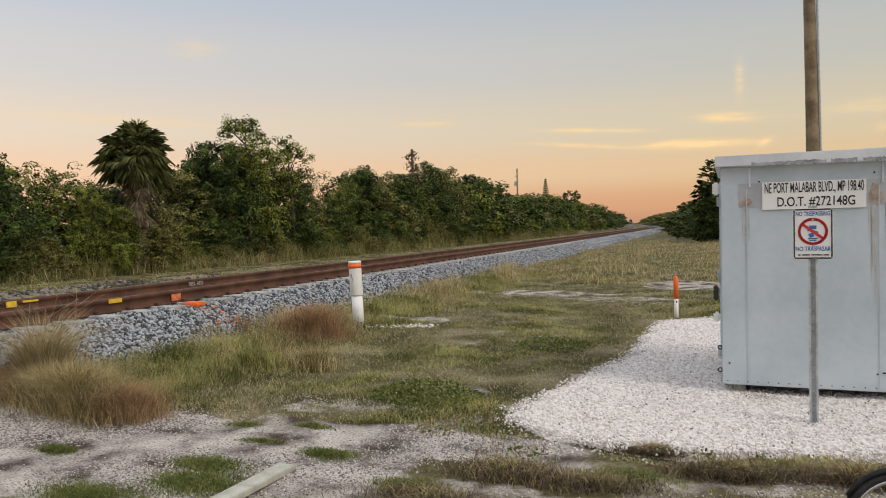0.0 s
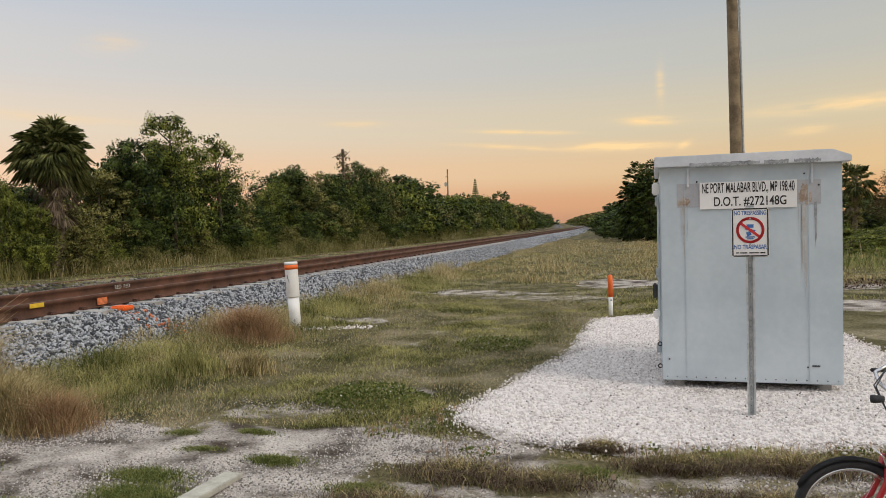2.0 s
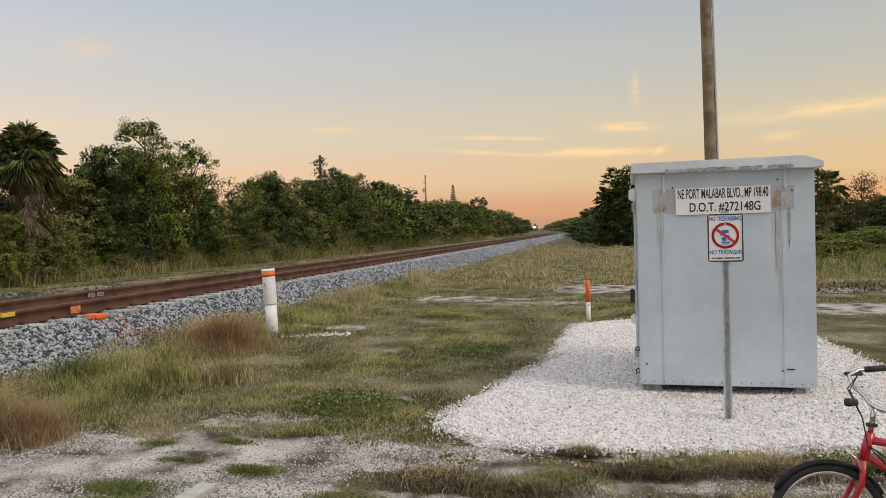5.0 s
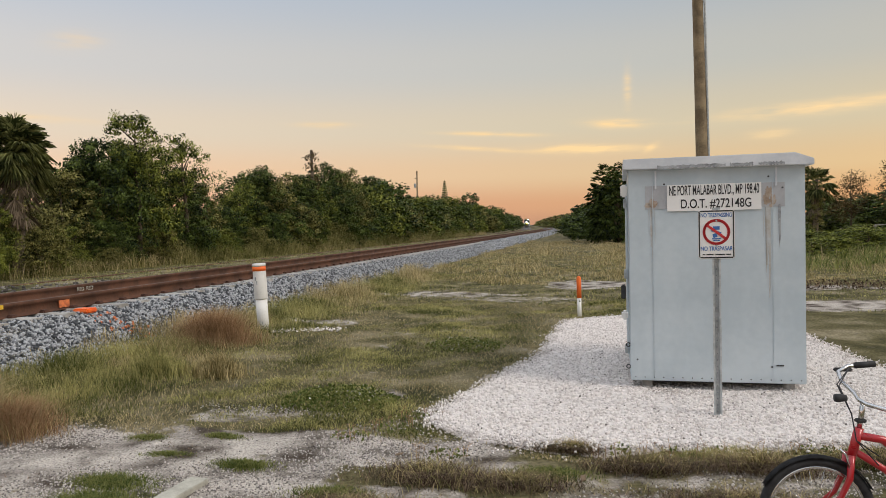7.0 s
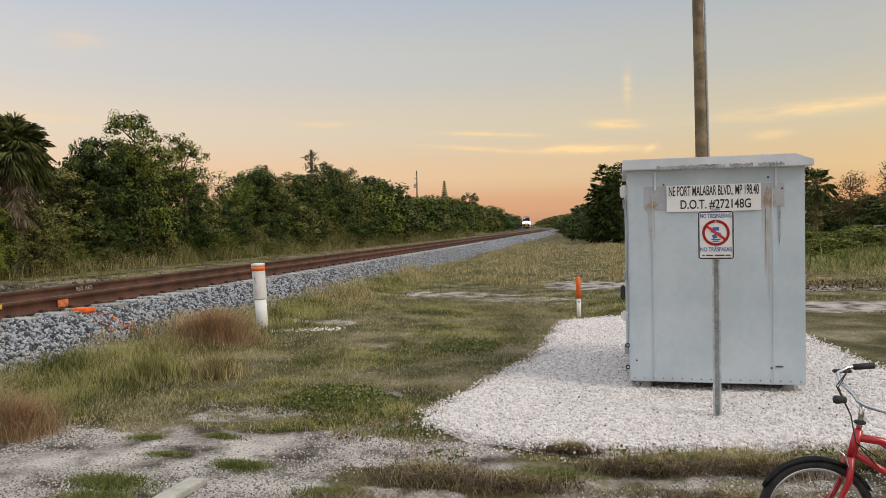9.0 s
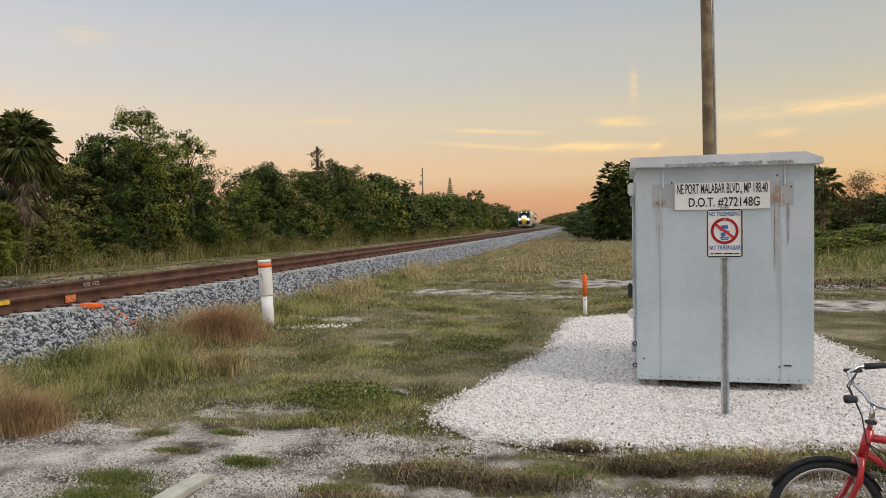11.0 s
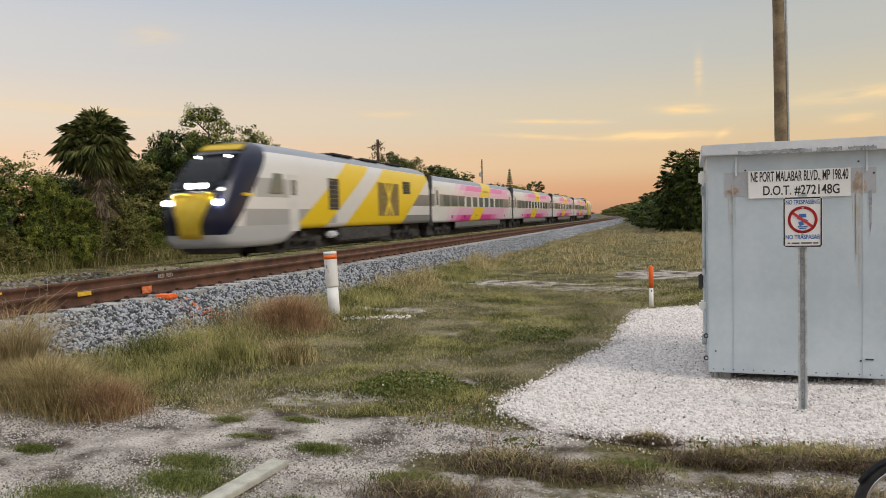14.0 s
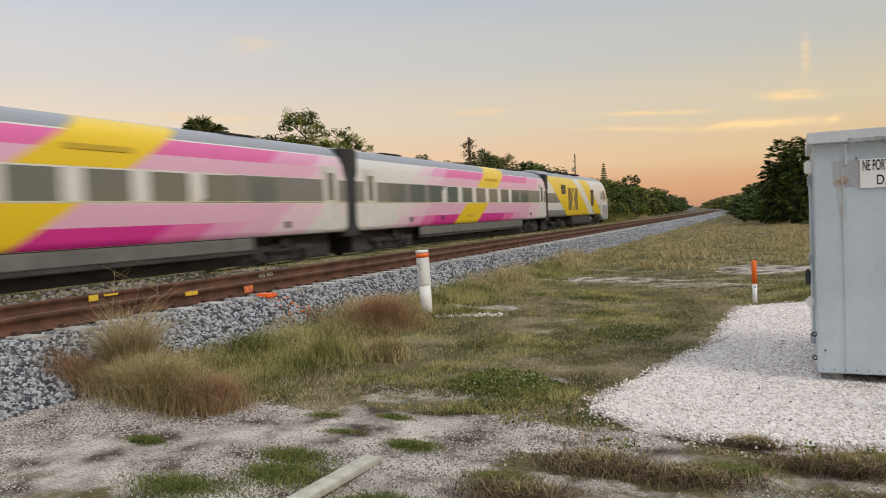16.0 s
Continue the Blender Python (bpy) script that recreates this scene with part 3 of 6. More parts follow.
def make_ground():
    so = np.unique(np.concatenate([np.linspace(-1500, -60, 12), np.linspace(-60, -20, 14), np.linspace(-20, -7, 40), np.arange(-7, 4.01, 0.1), np.linspace(4.4, 20, 20), np.linspace(24, 60, 8), np.linspace(80, 1500, 10)]))
    ss = np.unique(np.concatenate([np.linspace(-500, -20, 12), np.linspace(-18, 2, 12), np.arange(2.2, 24, 0.12), np.linspace(24.5, 60, 40), np.linspace(64, 260, 40), np.linspace(280, 3000, 30)]))
    O, S = np.meshgrid(so, ss)
    Z = bank(O, S) - 0.05 * (((O > -17.2) & (O < -13.7)) | ((O > -10.5) & (O < -6.6))) + lumps(O, S) * (O > -6.5)
    P = np.array([at(o, s) for o, s in zip(O.ravel(), S.ravel())])
    V = np.column_stack([P, Z.ravel()])
    w, h = len(so), len(ss)
    i = (np.arange(h - 1)[:, None] * w + np.arange(w - 1)[None]).ravel()
    F = np.stack([i, i + 1, i + w + 1, i + w], 1)
    m = bpy.data.materials.new("grassy_sandy_ground")
    m.use_nodes = True
    nt = m.node_tree
    N, L = nt.nodes.new, nt.links.new
    b = nt.nodes["Principled BSDF"]
    co = N("ShaderNodeTexCoord")
    att = N("ShaderNodeAttribute")
    att.attribute_name = "bare"

    def noise_at(scale, detail=6):
        n = N("ShaderNodeTexNoise")
        n.inputs["Scale"].default_value, n.inputs["Detail"].default_value = scale, detail
        L(co.outputs["Object"], n.inputs["Vector"])
        return n.outputs[0]

    def ramp(f, stops):
        r = N("ShaderNodeValToRGB")
        L(f, r.inputs[0])
        e = r.color_ramp.elements
        for j, (p, c) in enumerate(stops):
            k = e[j] if j < 2 else e.new(p)
            k.position, k.color = p, (*c, 1)
        return r.outputs[0]

    def mixc(f, a, c):
        x = N("ShaderNodeMix")
        x.data_type = "RGBA"
        L(f, x.inputs[0])
        L(a, x.inputs[6])
        L(c, x.inputs[7])
        return x.outputs[2]

    def calc(op, a, c, d=None):
        x = N("ShaderNodeMath")
        x.operation = op
        for j, v in enumerate((a, c, d)):
            if v is None:
                continue
            if isinstance(v, (int, float)):
                x.inputs[j].default_value = v
            else:
                L(v, x.inputs[j])
        return x.outputs[0]

    turf = ramp(noise_at(1.1, 8), [(0.34, (0.070, 0.068, 0.025)), (0.67, (0.37, 0.315, 0.20)), (0.5, (0.175, 0.152, 0.072))])
    fine = ramp(noise_at(24.0, 8), [(0.32, (0.38, 0.38, 0.38)), (0.68, (1.0, 1.0, 1.0))])
    mul = N("ShaderNodeMix")
    mul.data_type, mul.blend_type = "RGBA", "MULTIPLY"
    mul.inputs[0].default_value = 0.85
    L(turf, mul.inputs[6])
    L(fine, mul.inputs[7])
    sand = ramp(noise_at(2.2, 8), [(0.36, (0.10, 0.078, 0.060)), (0.62, (0.64, 0.58, 0.515)), (0.47, (0.38, 0.338, 0.295))])
    grit = ramp(noise_at(55.0, 6), [(0.36, (0.30, 0.29, 0.28)), (0.56, (1.0, 1.0, 1.0))])
    mul2 = N("ShaderNodeMix")
    mul2.data_type, mul2.blend_type = "RGBA", "MULTIPLY"
    mul2.inputs[0].default_value = 0.7
    L(sand, mul2.inputs[6])
    L(grit, mul2.inputs[7])
    f = calc("MULTIPLY_ADD", noise_at(5.0, 8), 1.6, calc("MULTIPLY_ADD", att.outputs["Fac"], 1.5, -1.45))
    f = calc("MINIMUM", calc("MAXIMUM", calc("MULTIPLY", f, 3.0), 0.0), 1.0)
    L(mixc(f, mul.outputs[2], mul2.outputs[2]), b.inputs["Base Color"])
    b.inputs["Roughness"].default_value = 0.95
    b.inputs["Specular IOR Level"].default_value = 0.15
    bp = N("ShaderNodeBump")
    bp.inputs["Strength"].default_value, bp.inputs["Distance"].default_value = 0.9, 0.04
    L(noise_at(30.0, 6), bp.inputs["Height"])
    L(bp.outputs[0], b.inputs["Normal"])
    ob = array_mesh("ground", V, F, m, smooth=True)
    a = ob.data.attributes.new("bare", "FLOAT", "POINT")
    a.data.foreach_set("value", bare(O.ravel(), S.ravel()).astype(np.float32))
    tagged(ob, "flat grassy ground with bare sandy patches", "ground", kind="structure")


def sweep(name, profile, s_list, material, parent=None, smooth=False, closed=False):
    """A strip with the given outline (across, height) along the tracks."""
    V = np.array([(*at(o, s), z) for s in s_list for o, z in profile])
    w, h = len(profile), len(s_list)
    e = w if closed else w - 1
    i = (np.arange(h - 1)[:, None] * w + np.arange(e)[None])
    j = (np.arange(h - 1)[:, None] * w + ((np.arange(e) + 1) % w)[None])
    F = np.stack([i.ravel(), j.ravel(), j.ravel() + w, i.ravel() + w], 1)
    ob = array_mesh(name, V, F, material, smooth)
    if parent:
        ob.parent = parent
    return ob


LINE_S = np.unique(np.concatenate([np.linspace(-140, -10, 20), np.linspace(-8, 60, 35), np.linspace(62, 300, 80), np.linspace(310, 1100, 40)]))


def scatter(o0, o1, s0, s1, n, gap=None):
    o, s = rng.uniform(o0, o1, n), rng.uniform(s0, s1, n)
    return o, s


def to_world(o, s, z):
    P = np.array([at(a, b) for a, b in zip(o, s)])
    return np.column_stack([P, z])


def rail_profile(o, z):
    """Outline of a flat-bottomed rail, 0.20 m high, with its top at z."""
    half = [(0.0, 0.0), (0.030, 0.0), (0.037, -0.010), (0.037, -0.046), (0.010, -0.062), (0.009, -0.150), (0.030, -0.176), (0.075, -0.186), (0.075, -0.200)]
    return [(o + a, z + b) for a, b in half] + [(o - a, z + b) for a, b in reversed(half[1:])]


def make_tracks():
    for prof, lab in (([(-10.75, 0.55), (-10.2, 0.625), (-7.50, 0.625), (-7.28, 0.52), (-6.58, 0.11), (-6.4, -0.05)], "grey crushed-stone ballast bank under the near track"),
                      ([(-17.8, 0.03), (-17.0, 0.19), (-14.0, 0.19), (-13.5, 0.15)], "older brownish ballast bed under the far track")):
        tagged(sweep("ballast", prof, LINE_S, M["bed"]), lab, "ballast", kind="structure")
    for nm, oc, zt, lab in (("railway_track", NEAR_O, NEAR_Z, "new railway track of rusty steel rails on concrete ties"), ("railway_track", TRAIN_O, TRAIN_Z, "older lower railway track of brown steel rails on ties")):
        track = thing(nm, lab, "railway track", kind="structure")
        for sg in (-0.755, 0.755):
            r = sweep("rail", rail_profile(oc + sg, zt), LINE_S, M["rail"], track, closed=True)
            sweep("rail_head", [(oc + sg - 0.026, zt + 0.003), (oc + sg + 0.026, zt + 0.003)], LINE_S, M["railtop"], track)["label"] = "worn shinier running surface"
    return track


def tie_mesh():
    bm = bmesh.new()
    prof = [(-0.14, -0.2), (0.14, -0.2), (0.115, -0.012), (0.10, 0.0), (-0.10, 0.0), (-0.115, -0.012)]
    extrude_poly(bm, [(-1.30, a, b) for a, b in prof], (2.60, 0, 0))
    me = bpy.data.meshes.new("tie")
    bm.to_mesh(me)
    bm.free()
    me.materials.append(M["tie"])
    return me


def make_ties():
    tracks = [o for o in bpy.data.objects if o.name.startswith("railway_track")]
    me = tie_mesh()
    bm = bmesh.new()
    for x in (-0.12, 0.12):
        box(bm, (x, 0, 0.02), (0.09, 0.11, 0.055), 0.012)
    clip = bpy.data.meshes.new("clip")
    bm.to_mesh(clip)
    bm.free()
    clip.materials.append(M["clip"])
    near = tracks[0]
    for k in range(150):
        s = 2.0 + 0.61 * k
        t = new("tie", me)
        t.parent, t.matrix_basis = near, spot(NEAR_O + random.uniform(-0.03, 0.03), s, NEAR_Z - 0.200 + 0.008, random.uniform(-0.4, 0.4))
        if k < 110:
            c = new("rail_clip", clip)
            c.parent, c.matrix_basis = near, spot(NEAR_O + 0.755, s, NEAR_Z - 0.195)
    for k in range(60):
        t = new("tie", me)
        t.parent, t.matrix_basis = tracks[1], spot(TRAIN_O, -6 + 0.61 * k, TRAIN_Z - 0.200 + 0.002)


def make_ballast_stones():
    n = 80000
    s = 4.0 + 50.0 * rng.uniform(0, 1, n) ** 1.7
    o = rng.uniform(-7.75, -6.55, n) + rng.normal(0, 0.05, n)
    z = bank(o, s) + rng.uniform(-0.025, 0.02, n)
    tagged(stones("ballast_stones", to_world(o, s, z), 0.037, M["stone"]), "loose blue-grey crushed granite on the near bank", "ballast", kind="stuff")
    n = 26000
    s = 3.0 + 45.0 * rng.uniform(0, 1, n) ** 1.4
    o = rng.uniform(-10.5, -7.5, n)
    tagged(stones("ballast_stones", to_world(o, s, bank(o, s) + rng.uniform(-0.025, 0.01, n)), 0.042, M["stone"]), "crushed granite between the rails", "ballast", kind="stuff")
    n = 26000
    s = 50.0 + 90.0 * rng.uniform(0, 1, n) ** 1.3
    o = rng.uniform(-7.75, -6.55, n) + rng.normal(0, 0.05, n)
    tagged(stones("ballast_stones", to_world(o, s, bank(o, s) + rng.uniform(-0.01, 0.04, n)), 0.065, M["stone"]), "crushed granite bank farther along the line", "ballast", kind="stuff")
    n = 20000
    s = 2.0 + 55.0 * rng.uniform(0, 1, n) ** 1.4
    o = rng.uniform(-17.8, -10.4, n)
    k = (o < -13.5) | (s < 14.5 - 1.5 * np.sin(o * 3.0)) & (rng.uniform(0, 1, n) < 0.9) | (o > -10.9)
    o, s = o[k], s[k]
    n = len(o)
    tagged(stones("ballast_stones", to_world(o, s, bank(o, s) + rng.uniform(-0.02, 0.02, n)), 0.06, M["oldstone"]), "older brownish ballast round the far track", "ballast", kind="stuff")
    n = 60
    o = rng.uniform(-7.38, -6.68, n)
    s = 9.78 + rng.normal(0, 0.13, n) * (1 + 0.5 * (o + 7.42)) + 0.35 * (o + 7.42)
    tagged(stones("painted_stones", to_world(o, s, bank(o, s) + 0.025), 0.032, M["orangeworn"]), "ballast stones sprayed with orange paint", "ballast", kind="stuff")


def make_track_marks():
    for o, s, z, w, h, mt, lab in ((-7.962, 8.52, 0.820, 0.25, 0.060, "yellowpaint", "yellow paint mark on the rail web"), (-7.962, 9.83, 0.745, 0.22, 0.11, "orangeworn", "faded orange paint mark on the rail web"),
                                   (-9.472, 8.07, 0.795, 0.17, 0.09, "yellowpaint", "yellow paint mark on the far rail"), (-9.472, 8.40, 0.812, 0.27, 0.03, "yellowpaint", "yellow paint streak on the far rail")):
        ob = part("paint_mark", boxes(((0, 0, 0), (0.012, w, h))), M[mt])
        ob.matrix_world = spot(o, s, z)
        tagged(ob, lab, "paint mark")
    ob = part("tie_cap", boxes(((0, 0, 0), (0.26, 0.24, 0.07)), bevel=0.02), M["orange"])
    ob.matrix_world = spot(-7.50, 9.70, 0.655)
    tagged(ob, "tie end sprayed bright orange", "paint mark")
    tx = bpy.data.curves.new("rail_chalk", "FONT")
    tx.body, tx.size, tx.extrude = "RED  RED", 0.105, 0.002
    tx.materials.append(M["plank"])
    ob = new("rail_chalk", tx)
    ob.matrix_world = spot(-9.475, 12.05, 0.735) @ pose(0, 0, 0, 90, 0, 90)
    tagged(ob, "white chalk lettering on the rusty rail web", "lettering")


PAD = [(-1.64, 6.70), (-1.34, 7.6), (-1.08, 8.8), (-0.86, 9.5), (-0.74, 10.2), (-0.72, 11.6), (-0.58, 13.4), (0.3, 14.2), (1.6, 14.0), (2.6, 13.2), (3.1, 11.8), (3.15, 10.2), (3.3, 9.1), (3.75, 8.0), (3.7, 6.9), (2.9, 6.35), (2.07, 6.2),
       (1.42, 5.95), (0.3, 5.84), (-0.71, 5.83), (-1.4, 6.2)]


def in_poly(o, s, poly):
    inside = np.zeros(len(o), bool)
    for (x0, y0), (x1, y1) in zip(poly, poly[1:] + poly[:1]):
        c = ((y0 > s) != (y1 > s)) & (o < (x1 - x0) * (s - y0) / (y1 - y0 + 1e-12) + x0)
        inside ^= c
    return inside


def make_pad():
    g = 0.08
    so, ss = np.arange(-2.2, 4.2, g), np.arange(5.4, 14.6, g)
    O, S = np.meshgrid(so, ss)
    oo, sc = O.ravel(), S.ravel()
    wob = 0.10 * np.sin(oo * 9 + 2 * np.sin(sc * 6)) + 0.08 * np.sin(sc * 11 + oo * 5)
    ins = in_poly(oo + wob, sc + wob * 0.7, PAD)
    grid = ins.reshape(O.shape).astype(float)
    soft = grid.copy()
    for _ in range(5):
        p = np.pad(soft, 1, mode="edge")
        soft = (p[:-2, 1:-1] + p[2:, 1:-1] + p[1:-1, :-2] + p[1:-1, 2:] + soft) / 5
    Z = -0.07 + 0.12 * np.clip(soft * 1.3, 0, 1) + 0.008 * np.sin(O * 3.1) * np.sin(S * 2.7) + lumps(O, S) * 0.4
    V = np.column_stack([[at(a, b) for a, b in zip(oo, sc)], Z.ravel()])
    h, w = O.shape
    i = (np.arange(h - 1)[:, None] * w + np.arange(w - 1)[None])
    keep = (soft[:-1, :-1] > 0.02)
    i = i[keep]
    F = np.stack([i, i + 1, i + w + 1, i + w], 1)
    tagged(array_mesh("gravel_pad", V, F, M["shell"], True), "spread bed of white crushed shell gravel", "gravel", kind="structure")
    n = 85000
    o, s = rng.uniform(-2, 4, n), 5.5 + 9 * rng.uniform(0, 1, n) ** 1.35
    k = in_poly(o + rng.normal(0, 0.05, n), s + rng.normal(0, 0.05, n), PAD)
    o, s = o[k], s[k]
    zi = np.interp(s, [5.5, 14.5], [0.052, 0.052]) + lumps(o, s) * 0.4 + 0.008 * np.sin(o * 3.1) * np.sin(s * 2.7) + rng.uniform(-0.015, 0.006, len(o))
    tagged(stones("shell_gravel", to_world(o, s, zi), 0.017, M["shellbit"]), "loose white and pinkish shell fragments", "gravel", kind="stuff")
    n = 2600
    o, s = rng.uniform(-2, 4, n), 5.6 + 7.5 * rng.uniform(0, 1, n) ** 1.2
    k = in_poly(o, s, PAD) & (rng.uniform(0, 1, n) < 0.25 + 0.7 * np.clip(np.sin(o * 2.2 + s) * np.sin(s * 1.7 - o), 0, 1))
    tagged(stones("dark_grit", to_world(o[k], s[k], 0.056 + lumps(o[k], s[k]) * 0.4), 0.014, M["greybit"]), "darker grit among the shell gravel", "gravel", kind="stuff")
    n = 1600
    a = rng.uniform(0, 1, n) * len(PAD)
    idx = a.astype(int) % len(PAD)
    p0 = np.array(PAD)[idx]
    p1 = np.array(PAD)[(idx + 1) % len(PAD)]
    q = p0 + (p1 - p0) * (a % 1)[:, None] + rng.normal(0, 0.10, (n, 2))
    tagged(stones("stray_gravel", to_world(q[:, 0], q[:, 1], lumps(q[:, 0], q[:, 1]) + 0.004), 0.017, M["shellbit"]), "stray shell fragments along the edge", "gravel", kind="stuff")
    n = 130000
    o, s = rng.uniform(-7.2, 3.5, n), rng.uniform(2.8, 7.4, n)
    k = rng.uniform(0, 1, n) < bare(o, s) * np.clip(0.25 + 0.9 * np.sin(o * 1.9 + 1.6 * np.sin(s * 1.9)) + 0.5 * (o < -3.6), 0.04, 1)
    o, s = o[k], s[k]
    tagged(stones("loose_stones", to_world(o, s, lumps(o, s) + bank(o, s) + 0.002), 0.0105, M["greybit"]), "loose grey pebbles on bare sand", "pebbles", kind="stuff")
    n = 9000
    o, s = rng.uniform(-6.5, 3.5, n), rng.uniform(3.0, 7.0, n)
    k = rng.uniform(0, 1, n) < bare(o, s) * np.clip(np.sin(o * 2.9 + 1.7 * np.sin(s * 3.3)) + 0.15, 0, 1)
    o, s = o[k], s[k]
    tagged(blades("litter", to_world(o, s, lumps(o, s) + bank(o, s) + 0.002), 0.022, 0.006, M["deadweed"], 2.6), "scattered brown plant litter on sand", "litter", kind="stuff")


make_ground()
make_tracks()
make_pad()
make_ballast_stones()
make_track_marks()


# ---- things by the track ----
def sheet(name, w, h, t, material, parent, c, label=""):
    """A thin upright sheet facing -y, in its parent's space."""
    return part(name, boxes((c, (w, t, h))), material, parent, label)


def lettering(name, text, size, parent, c, material, squeeze=1.0, label=""):
    cu = bpy.data.curves.new(name, "FONT")
    cu.body, cu.size, cu.align_x, cu.align_y, cu.extrude = text, size, "CENTER", "CENTER", 0.0008
    cu.offset = 0.0016 if size > 0.06 else 0.0009
    cu.materials.append(material)
    ob = new(name, cu)
    ob.parent, ob.matrix_basis = parent, pose(*c, 90, 0, 0) @ Matrix.Diagonal((squeeze, 1, 1, 1))
    if label:
        ob["label"] = label
    return ob


def make_cabin():
    """The signal equipment cabin; its front lies across the tracks' line."""
    W, Dp, z0, z1 = 1.70, 1.95, 0.13, 2.335
    c = thing("equipment_cabin", "pale grey metal equipment cabin with rust streaks on white gravel", "equipment cabin", spot(0.34, 7.95, 0.0, -1.8))
    part("body", boxes(((W / 2, Dp / 2, (z0 + z1) / 2), (W, Dp, z1 - z0)), bevel=0.008), M["steel"], c)
    # the roof cap rises gently to a ridge close to one side
    prof = [(-0.05, 2.33), (W + 0.07, 2.315), (W + 0.07, 2.375), (W - 0.10, 2.44), (-0.05, 2.437)]
    bm = bmesh.new()
    extrude_poly(bm, [(a, -0.07, b) for a, b in prof], (0, Dp + 0.14, 0))
    bmesh.ops.bevel(bm, geom=list(bm.edges), offset=0.006, segments=2, affect="EDGES")
    roof = part("roof", bm, M["roof"], c, "white-painted metal roof cap")
    for x, w, mt in ((0.62, 0.66, "scuff"), (1.10, 0.22, "scuff"), (1.38, 0.24, "scuff")):
        bm = bmesh.new()
        n = 26
        top = [(x - w / 2 + w * j / n, -0.0745, 2.352 + random.uniform(-0.004, 0.012)) for j in range(n + 1)]
        low = [(x - w / 2 + w * j / n, -0.0745, 2.338 - random.uniform(0.0, 0.022)) for j in range(n + 1)]
        extrude_poly(bm, top + low[::-1], (0, 0.003, 0))
        part("roof_scuff", bm, M[mt], roof, "worn bare metal strip with ragged edges")
    for x in (0.245, 1.40):
        part("panel_seam", boxes(((x, -0.003, 1.2), (0.006, 0.006, 2.1))), M["steel"], c, "raised vertical panel seam")
        part("hanger", boxes(((x + 0.03, -0.012, 2.215), (0.018, 0.02, 0.19)), bevel=0.003), M["roof"], c, "white metal strap")
    sheet("touch_up", 1.34, 0.24, 0.003, M["greypaint"], c, (0.84, -0.002, 2.035), "grey repainted band behind the name board")
    for x, z, w, h in ((0.24, 1.975, 0.075, 0.05), (0.20, 1.955, 0.04, 0.03), (1.36, 2.05, 0.05, 0.07), (1.34, 1.97, 0.05, 0.04), (1.40, 1.99, 0.04, 0.06), (1.325, 2.01, 0.025, 0.03), (1.385, 1.93, 0.025, 0.03)):
        bm = bmesh.new()
        extrude_poly(bm, [(x + w * math.cos(a * math.pi / 15) * random.uniform(0.4, 1.05), -0.0055, z + h * math.sin(a * math.pi / 15) * random.uniform(0.4, 1.1)) for a in range(30)], (0, 0.003, 0))
        part("rust_patch", bm, M["rust"], c, "ragged rust patch")
    for x, w, h in ((0.235, 0.010, 0.55), (0.265, 0.006, 0.38), (0.205, 0.005, 0.3), (1.335, 0.010, 0.70), (1.375, 0.008, 0.85), (1.31, 0.005, 0.34), (1.355, 0.004, 0.5), (1.34, 0.030, 0.62), (1.365, 0.022, 0.95), (0.225, 0.022, 0.42)):
        bm = bmesh.new()
        extrude_poly(bm, [(x - w / 2, -0.003, 1.95), (x + w / 2, -0.003, 1.95), (x + w * 0.2, -0.003, 1.95 - h), (x - w * 0.2, -0.003, 1.95 - h)], (0, 0.002, 0))
        part("rust_streak", bm, M["streak"], c, "thin pale rust run")
    bm = bmesh.new()
    extrude_poly(bm, [(1.445, -0.004, 1.93), (1.475, -0.004, 1.94), (1.472, -0.004, 1.62), (1.458, -0.004, 1.50)], (0, 0.003, 0))
    part("bare_streak", bm, M["scuff"], c, "dark bare-metal scrape")
    for k in range(18):
        part("rivet", boxes(((0.05 + k * 0.0942, -0.004, 0.168), (0.012, 0.01, 0.012)), bevel=0.003), M["dark"], c)
    for x, z in ((0.36, 2.17), (1.36, 2.215), (1.49, 2.1), (0.07, 0.35), (1.38, 0.30)):
        part("bolt", boxes(((x, -0.005, z), (0.018, 0.01, 0.018)), bevel=0.004), M["dark"], c)
    part("latch_plate", boxes(((1.455, -0.004, 0.315), (0.07, 0.008, 0.012))), M["dark"], c, "small dark slot plate")
    for y in (0.12, Dp - 0.15):
        for x in (0.17, W - 0.14):
            bm = bmesh.new()
            tube(bm, [(x, y, -0.05), (x, y, z0 + 0.01)], 0.055, 14)
            part("foot", bm, M["concrete"], c, "short concrete stub foot")
    part("skid", boxes(((W / 2, Dp / 2, 0.115), (W - 0.3, Dp - 0.3, 0.05))), M["dark"], c, "dark steel base skid")
    # fittings on the side towards the tracks
    lamp = part("side_lamp", boxes(((-0.045, 0.14, 2.12), (0.07, 0.10, 0.13)), bevel=0.015), M["pipe"], c, "small white wall lamp")
    part("door", boxes(((-0.012, 1.25, 1.25), (0.024, 1.0, 1.95)), bevel=0.006), M["steel"], c, "side door leaf")
    for z in (0.35, 1.2, 2.0):
        part("hinge", boxes(((-0.035, 0.70, z), (0.03, 0.05, 0.11)), bevel=0.006), M["galv"], c)
    part("handle", boxes(((-0.06, 0.45, 1.02), (0.05, 0.05, 0.16)), bevel=0.012), M["dark"], c, "dark padlocked handle")
    for z in (0.27, 0.50):
        bm = bmesh.new()
        ring(bm, (-0.02, 0.03, z), 0.02, 0.006, "y", 14, 6)
        part("lifting_ring", bm, M["dark"], c)
    part("vent_box", boxes(((-0.05, 0.30, 0.78), (0.07, 0.12, 0.10)), bevel=0.02), M["pipe"], c, "white plastic vent cover")
